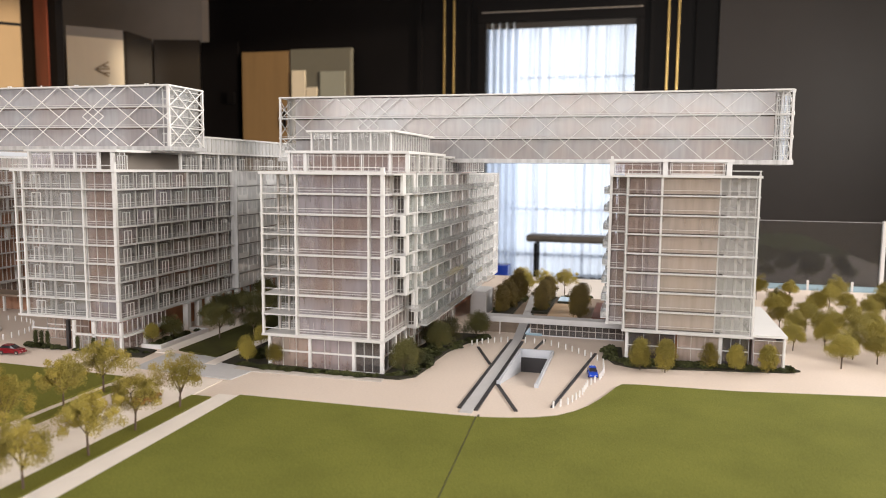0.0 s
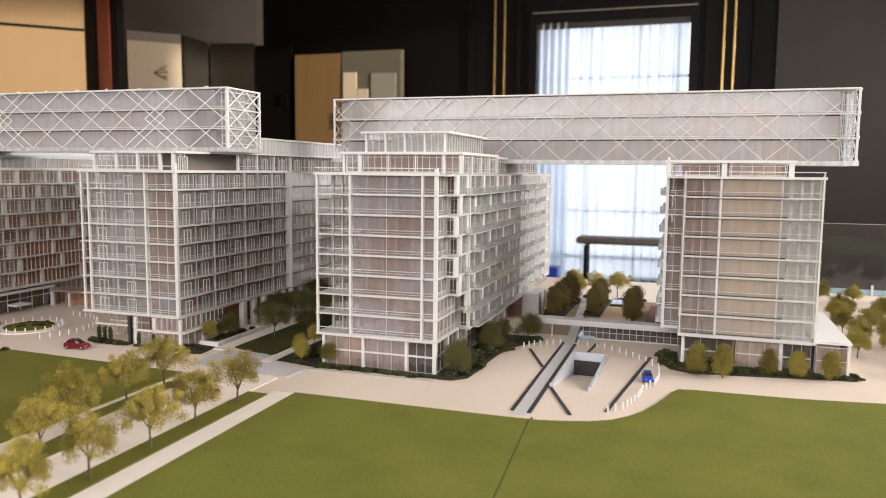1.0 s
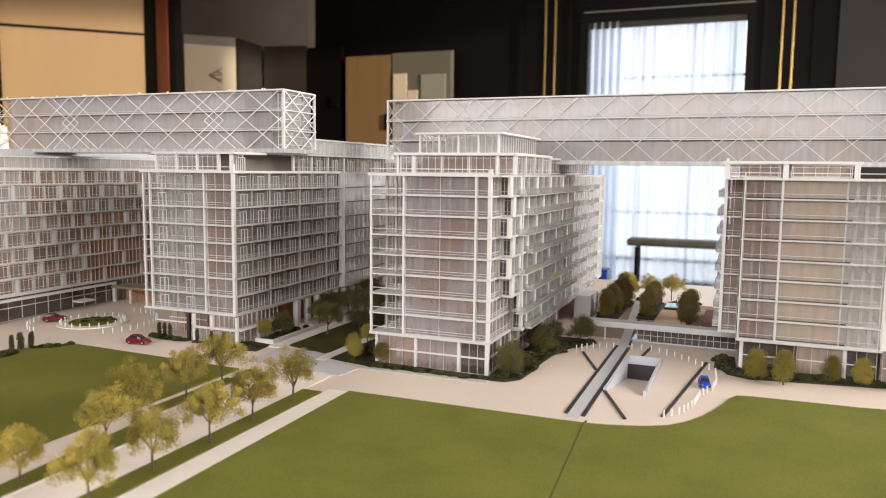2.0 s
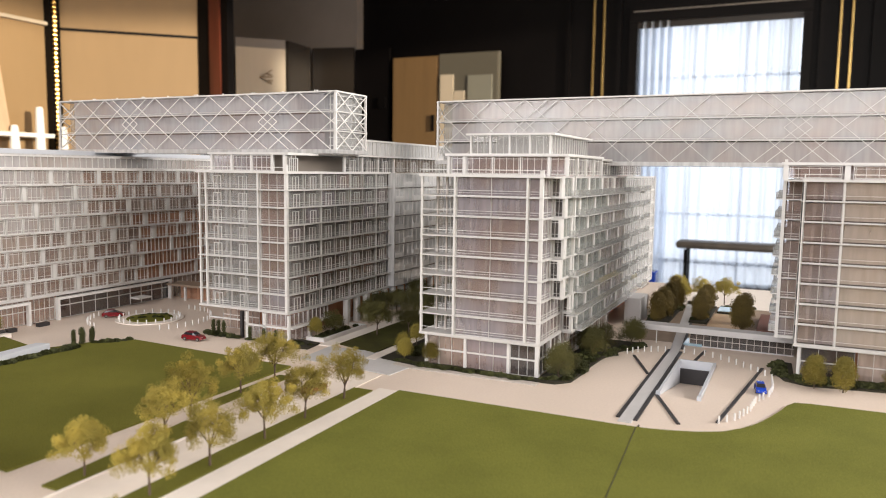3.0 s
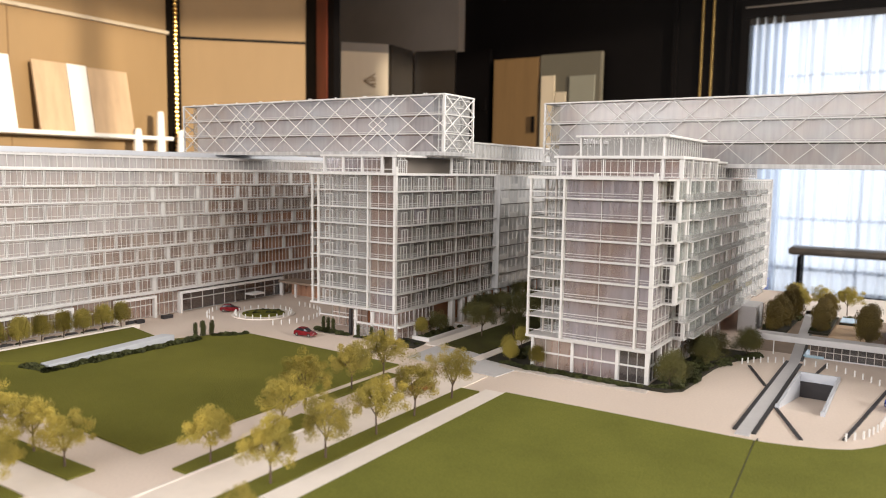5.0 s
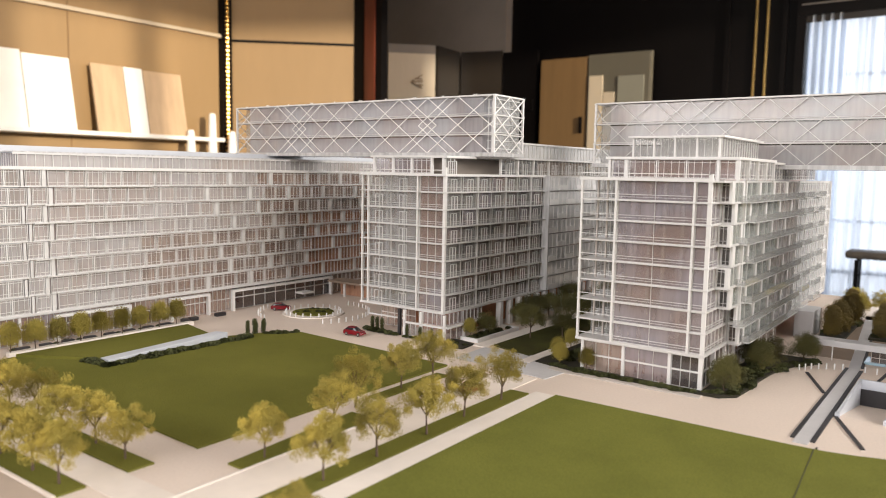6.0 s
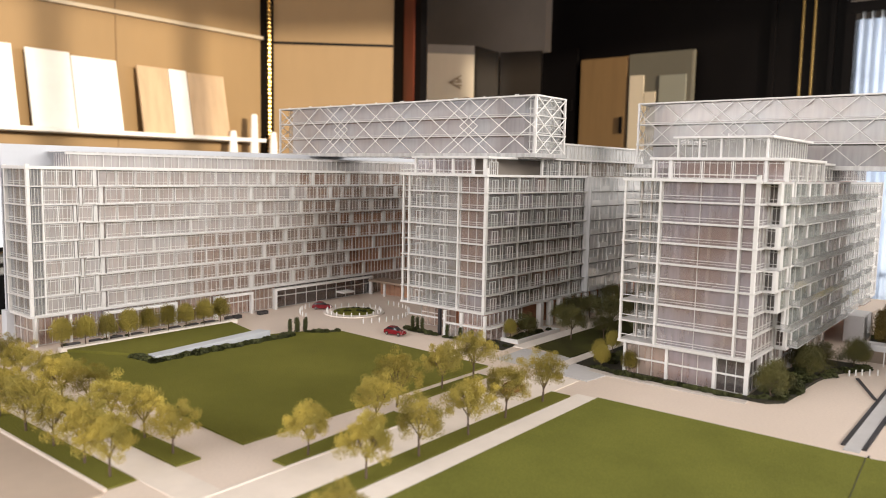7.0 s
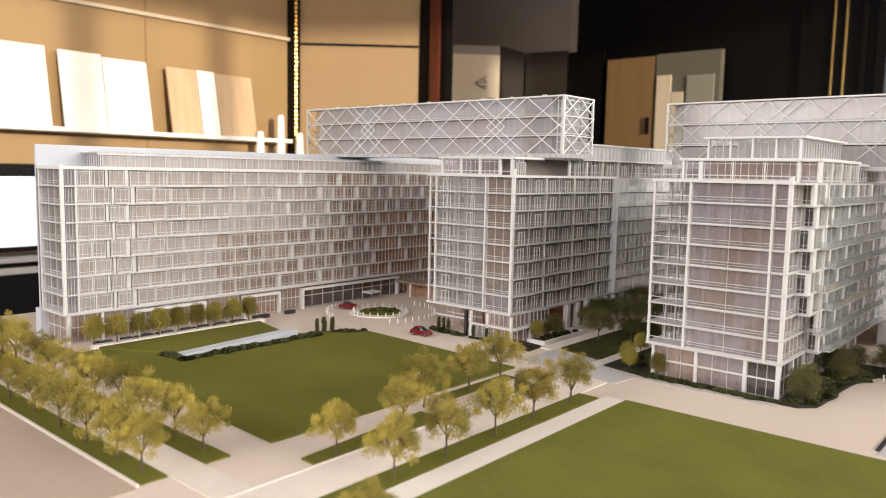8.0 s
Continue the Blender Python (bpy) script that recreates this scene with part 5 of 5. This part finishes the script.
CYP = [tree_meshes(150 + i, 0.30, 0.028, 0.08, LEAFD, 22, 60, 0.035, "round") for i in range(2)]
rnd = random.Random(5)

for k, (x, y) in enumerate(((-2.20, -6.25), (-2.2, -5.35), (-2.2, -4.36), (-2.23, -3.46), (-2.24, -2.45), (-0.97, -7.85))):
    tree(ELM[k % 6], x, y, 0.022, "yellow-green foam tree on the street grass strip", "street trees", k * 1.3, rnd.uniform(0.74, 0.92))
for k, (x, y) in enumerate(((-3.22, -6.22), (-3.3, -4.95), (-3.72, -4.1), (-3.8, -2.95), (-3.8, -2.12))):
    tree(ELM[(k + 2) % 6], x, y, 0.022, "golden-green foam tree beside the court lawn", "street trees", k * 2.1, rnd.uniform(0.74, 0.92))
for k, x in enumerate((-4.46, -5.2, -5.95, -6.7, -7.4, -8.1, -8.85, -9.6, -10.4, -11.2)):
    tree(ELM[(k + 1) % 6], x, -7.27 + 0.05 * (k % 2), 0.022, "golden autumn foam tree on the cross strip", "cross street trees", k * 1.7, rnd.uniform(0.72, 0.86))
for k, x in enumerate((-4.36, -4.95, -5.75, -6.55, -7.4, -8.3, -9.2, -10.2, -11.2)):
    tree(ELM[k % 6], x, -8.1, 0.022, "yellow-green foam tree on the front strip", "cross street trees", k * 0.9, rnd.uniform(0.78, 0.92))
for k in range(9):
    tree(SMALL[k % 3], -10.47 + 0.03 * (k % 2), -5.9 + k * 0.425, 0.06, "small round clipped tree along the planter kerb", "clipped trees", k * 1.1, rnd.uniform(1.0, 1.12))
for k, (x, y) in enumerate(((4.2, 1.66), (4.62, 1.6), (5.38, 2.0), (5.82, 2.02), (6.35, 2.05))):
    tree(ROUND[k % 3], x, y, 0.0, "round olive tree in front of the block", "front trees", k * 1.9, (0.84, 0.88, 0.74, 0.72, 0.76)[k])
GROVE = [(7.67, 2.75), (8.6, 4.1), (7.75, 4.3), (7.35, 5.2), (8.4, 3.3), (8.2, 5.6), (9.2, 3.6), (9.3, 5.1), (7.8, 6.4), (8.8, 6.6), (9.9, 4.4), (9.7, 6.2), (7.3, 7.4), (8.3, 7.8),
         (9.4, 7.6), (10.5, 5.6), (10.4, 7.2), (10.8, 8.9), (7.6, 8.9), (8.9, 9.2), (10.0, 9.0), (11.2, 7.0), (9.4, 10.6), (8.2, 10.5), (7.3, 10.2), (10.6, 10.6), (8.05, 3.55), (8.9, 2.9), (7.1, 4.0), (7.2, 6.1), (8.5, 4.9), (9.0, 5.9), (9.8, 5.2), (10.2, 6.4), (7.9, 5.0), (7.55, 7.9), (9.1, 8.4), (9.9, 8.1)]
for k, (x, y) in enumerate(GROVE):
    tree(OLIVE[k % 4], x, y, 0.0, "spreading olive-green foam tree in the grove", "grove trees", k * 2.3, rnd.uniform(0.88, 1.1))
for k, (x, y, s) in enumerate(((0.32, 0.22, 1.0), (0.3, 0.62, 0.8), (0.45, 1.95, 1.0), (0.5, 2.6, 0.95), (0.95, 3.2, 0.95), (0.25, 2.3, 0.9),
                               (-4.95, 1.3, 0.8))):
    tree(DARKT[k % 3], x, y, 0.03, "dark green bushy model tree in the garden", "garden trees", k * 1.4, s)
GARD = [tree_meshes(170 + i, 0.68, 0.34, 0.42, LEAFM, 52, 270, 0.10) for i in range(3)]
for k, (x, y, s) in enumerate(((-4.85, 2.6, 0.75), (-4.05, 1.6, 1.0), (-3.85, 3.0, 1.1), (-4.05, 4.4, 1.0), (-3.5, 5.2, 1.0), (-4.9, 4.0, 0.8),
                               (-4.9, 3.3, 0.9), (-3.55, 2.1, 0.75), (-3.6, 3.9, 1.0), (-4.1, 5.6, 1.1), (-4.95, 5.2, 1.0), (-2.75, 2.4, 0.8), (-2.8, 3.6, 0.9))):
    tree(GARD[k % 3], x, y, 0.03, "olive-brown spreading tree beside the garden path", "garden trees", k * 1.4, s)
for k, (x, y) in enumerate(((-5.0, 0.75), (-2.75, 0.35), (-2.9, 1.2), (-2.5, -0.05), (-1.95, -0.1))):
    tree(SMALL[k % 3], x, y, 0.03, "small olive tree in the planting bed", "bed trees", k, 0.8)
for k, (x, y, s) in enumerate(((2.78, 6.0, 1.15), (2.72, 6.7, 1.0), (0.95, 6.1, 1.05), (1.0, 6.7, 1.1), (1.02, 7.4, 1.15), (1.05, 8.1, 1.1), (1.82, 6.6, 0.95), (1.8, 7.4, 1.0), (1.84, 8.2, 1.0), (0.98, 8.6, 1.15), (2.8, 7.3, 1.0))):
    tree(CONE[k % 2], x, y, 0.03, "brownish cone-shaped tree in the rear garden", "rear trees", k, s)
for k, (x, y) in enumerate(((0.95, 9.2), (1.6, 9.1), (2.15, 9.3), (1.1, 8.6))):
    tree(ELM[k % 6], x, y, 0.02, "pale yellow feathery tree on the rear terrace", "rear trees", k, 0.82)


def bush_mesh(seed, r, count, leaf):
    rr = random.Random(seed)
    verts, faces = [], []
    for _ in range(count):
        d = Vector((rr.gauss(0, 1), rr.gauss(0, 1), abs(rr.gauss(0, 0.8)))).normalized()
        c = Vector((d.x, d.y, d.z * 0.9)) * r * rr.uniform(0.6, 1.0)
        s = r * rr.uniform(0.15, 0.33)
        e1 = Vector((rr.gauss(0, 1), rr.gauss(0, 1), rr.gauss(0, 1))).normalized() * s
        e2 = e1.orthogonal().normalized() * s
        k = len(verts)
        verts += [c - e1, c + e2, c + e1, c - e2]
        faces.append((k, k + 1, k + 2, k + 3))
    me = bpy.data.meshes.new("bush")
    me.from_pydata([tuple(v * U) for v in verts], [], faces)
    me.materials.append(leaf)
    return me


BUSH = [bush_mesh(200 + i, 0.11, 240, LEAFD) for i in range(4)]


def bush(x, y, z, s, label, group):
    ob = tagged(new("bush", BUSH[rnd.randrange(4)]), label, "bush", group)
    ob.matrix_basis = Matrix.Translation((x * U, y * U, z * U)) @ Matrix.Rotation(rnd.uniform(0, 6), 4, "Z") @ Matrix.Diagonal((s, s, s * rnd.uniform(0.7, 0.95), 1))


def hedge(a, b, count, s, label, group, jitter=0.04, z=0.02):
    for i in range(count):
        u = (i + 0.5) / count
        bush(a[0] + (b[0] - a[0]) * u + rnd.uniform(-jitter, jitter), a[1] + (b[1] - a[1]) * u + rnd.uniform(-jitter, jitter), z, s * rnd.uniform(0.75, 1.15), label, group)


hedge((-8.55, -5.2), (-8.48, -2.1), 32, 1.0, "dark green bush in the court hedge", "court hedge")
hedge((-9.15, -5.2), (-8.65, -5.2), 6, 1.0, "dark green bush in the court hedge", "court hedge")
hedge((-8.5, -1.75), (-8.05, -1.2), 7, 0.8, "low bush at the lawn corner", "court hedge")
hedge((-2.15, -0.16), (-0.02, -0.17), 22, 0.75, "low dark bush under the glass front", "front hedge")
hedge((-2.7, -0.05), (-2.2, -0.15), 5, 0.7, "low dark bush under the glass front", "front hedge")
hedge((0.1, -0.1), (0.5, 0.15), 6, 0.85, "dark green bush in the rounded bed", "round bed")
hedge((0.5, 0.15), (0.52, 1.9), 14, 0.85, "dark green bush in the rounded bed", "round bed", 0.06)
hedge((0.3, 0.3), (0.3, 3.0), 18, 1.2, "dark green bush in the rounded bed", "round bed", 0.12)
hedge((0.6, 2.0), (1.05, 3.3), 10, 0.9, "dark green bush in the rounded bed", "round bed", 0.08)
hedge((4.0, 1.88), (6.8, 2.3), 34, 0.95, "dark bush along the banded glass block", "right hedge", 0.06)
hedge((3.85, 2.05), (6.1, 2.25), 30, 0.95, "dark bush along the banded glass block", "right hedge", 0.08)
hedge((3.6, 3.1), (3.68, 2.2), 14, 1.0, "dark bush along the banded glass block", "right hedge", 0.06)
hedge((3.7, 2.2), (4.1, 1.85), 6, 0.8, "dark bush along the banded glass block", "right hedge", 0.06)
hedge((-7.3, 0.05), (-6.35, 0.0), 11, 0.8, "dark bush in front of the glass lobby", "lobby hedge", 0.04)
hedge((-6.2, -0.02), (-5.3, 0.0), 9, 0.5, "low dark bush in front of the glass lobby", "lobby hedge", 0.03)
hedge((-5.0, 0.7), (-4.8, 2.1), 10, 0.9, "dark garden bush between the blocks", "garden bushes", 0.12)
hedge((-5.15, 0.2), (-4.7, 0.1), 5, 0.6, "dark garden bush between the blocks", "garden bushes", 0.06)
hedge((-2.6, 0.2), (-2.4, 3.0), 12, 1.1, "dark garden bush between the blocks", "garden bushes", 0.12)
hedge((0.8, 5.9), (1.1, 8.5), 12, 1.1, "dark bush in the rear garden", "rear bushes", 0.12)
hedge((1.75, 6.4), (1.85, 8.6), 10, 1.1, "dark bush in the rear garden", "rear bushes", 0.1)
hedge((2.2, 8.9), (3.0, 9.0), 6, 0.9, "dark bush in the rear garden", "rear bushes", 0.08)
hedge((-10.85, -5.8), (-10.8, -2.3), 14, 0.6, "low bush under the clipped trees", "planter bushes", 0.04)
for k in range(5):
    tree(CYP[k % 2], -8.72 + 0.09 * (k % 2), -2.0 + 0.11 * k, 0.02, "tiny dark upright conifer at the lawn corner", "conifers", k, rnd.uniform(0.8, 1.05))
for k in range(3):
    tree(CYP[k % 2], -7.15 + 0.14 * k, 0.12, 0.02, "tiny dark upright conifer by the lobby", "conifers", k, 0.9)
for x in (-6.1, -5.75, -5.45):
    tree(CYP[0], x, 0.02, 0.02, "tiny dark upright conifer by the lobby", "conifers", x, 0.8)

# bollards
bm = bmesh.new()
turned(bm, [(0.0135, 0), (0.0135, 0.098), (0.0105, 0.108)], 8)
BOLLARD = mesh_of("bollard", bm, WHITE)


def bollard(x, y, group):
    ob = tagged(new("bollard", BOLLARD), "small white cylindrical bollard on the paving", "bollard", group)
    ob.matrix_basis = Matrix.Translation((x * U, y * U, 0))


def bollard_line(pts, count, group):
    seg = [Vector(p) for p in pts]
    lens = [(b - a).length for a, b in zip(seg, seg[1:])]
    for i in range(count):
        d = sum(lens) * i / (count - 1)
        for a, b, l in zip(seg, seg[1:], lens):
            if d <= l + 1e-6:
                p = a + (b - a) * (d / l)
                break
            d -= l
        bollard(p.x, p.y, group)


bollard_line([(0.97, 2.59), (1.15, 2.85), (1.4, 3.03), (1.6, 3.12)], 7, "plaza bollards")
bollard_line([(1.95, 3.18), (2.36, 3.14), (2.78, 2.84), (3.14, 2.48), (3.44, 2.12)], 11, "plaza bollards")
bollard_line([(3.56, 1.85), (3.6, 1.2), (3.55, 0.8)], 8, "plaza bollards")
bollard_line([(3.48, 0.62), (3.38, 0.35), (3.33, -0.16), (3.18, -0.66), (2.97, -0.92)], 12, "plaza bollards")
IX, IY = -9.5, 0.62
for k in range(22):
    a = 2 * math.pi * k / 22
    bollard(IX + 0.66 * math.cos(a), IY + 0.66 * math.sin(a), "roundabout bollards")
for k in range(17):
    a = radians(-35 + 130 * k / 16)
    bollard(IX + 1.35 * math.cos(a), IY + 1.35 * math.sin(a), "court bollards")
for k in range(8):
    a = radians(195 + 62 * k / 7)
    bollard(IX + 1.3 * math.cos(a), IY + 1.3 * math.sin(a), "court bollards")
sheet("roundabout_kerb", [(IX + 0.74 * math.cos(k * math.pi / 20), IY + 0.74 * math.sin(k * math.pi / 20)) for k in range(40)], 0.02, WALKM, "round pale island kerb", "kerb")
sheet("roundabout_grass", [(IX + 0.5 * math.cos(k * math.pi / 20), IY + 0.5 * math.sin(k * math.pi / 20)) for k in range(40)], 0.035, LAWN2, "round grass island in the court", "grass")
hedge((IX - 0.35, IY - 0.35), (IX + 0.35, IY + 0.35), 6, 0.6, "low bush on the round island", "island bushes", 0.05)
hedge((IX - 0.45, IY + 0.1), (IX + 0.1, IY + 0.5), 5, 0.5, "low bush on the round island", "island bushes", 0.05)


# cars
def car(x, y, turn, paint, label, size=1.0):
    c = thing("model_car", x, y, 0.012, label, "model car", "model cars")
    m = Matrix.Rotation(radians(turn), 4, "Z") @ Matrix.Scale(size, 4)

    def add(name, bm, mat, smooth=False, bevel=0.0):
        ob = new(name, mesh_of(name, bm, mat, smooth, bevel))
        ob.parent = c
        ob.matrix_basis = m
        return ob

    def loft(rows):
        bm = bmesh.new()
        rings = [[bm.verts.new(v) for v in ((px, -w, pz), (px, -w * k, qz), (px, w * k, qz), (px, w, pz))] for px, w, k, pz, qz in rows]
        for a, b in zip(rings, rings[1:]):
            for i in range(4):
                j = (i + 1) % 4
                bm.faces.new((a[i], a[j], b[j], b[i]))
        bm.faces.new(rings[0][::-1]), bm.faces.new(rings[-1])
        return bm

    add("body", loft([(-0.24, 0.085, 0.9, 0.03, 0.095), (-0.21, 0.098, 0.92, 0.025, 0.115), (-0.1, 0.1, 0.92, 0.025, 0.12), (0.08, 0.1, 0.92, 0.025, 0.112),
                      (0.19, 0.097, 0.9, 0.025, 0.095), (0.245, 0.08, 0.88, 0.03, 0.07)]), paint, bevel=0.008)
    add("cabin", loft([(-0.20, 0.085, 0.84, 0.112, 0.122), (-0.14, 0.086, 0.80, 0.112, 0.165), (0.02, 0.086, 0.80, 0.11, 0.168), (0.11, 0.085, 0.84, 0.105, 0.115)]), CARGLASS, bevel=0.004)
    add("roof", loft([(-0.145, 0.068, 0.9, 0.163, 0.172), (-0.06, 0.07, 0.9, 0.166, 0.177), (0.025, 0.068, 0.9, 0.165, 0.173)]), paint)
    for px in (-0.145, 0.15):
        for s in (-1, 1):
            bm = bmesh.new()
            bar(bm, (px, s * 0.078, 0.035), (px, s * 0.103, 0.035), 0.036, 12)
            wheel = add("wheel", bm, RUBBER)
            bm = bmesh.new()
            bar(bm, (px, s * 0.1031, 0.035), (px, s * 0.106, 0.035), 0.02, 8)
            rim = new("rim", mesh_of("rim", bm, STEEL))
            rim.parent = wheel
    for s in (-1, 1):
        add("headlight", boxes((0.228, 0.242, s * 0.055 - 0.014, s * 0.055 + 0.014, 0.062, 0.074)), WHITE)


car(-7.05, -0.55, 8, RED, "small dark red model car on the court paving")
car(-10.35, 0.35, 40, RED, "small dark red model car by the entrance")
car(-2.85, -2.35, 88, RED, "small red model car parked under street trees")
car(3.42, 1.0, -82, BLUE, "small bright blue model car on the plaza", 0.84)
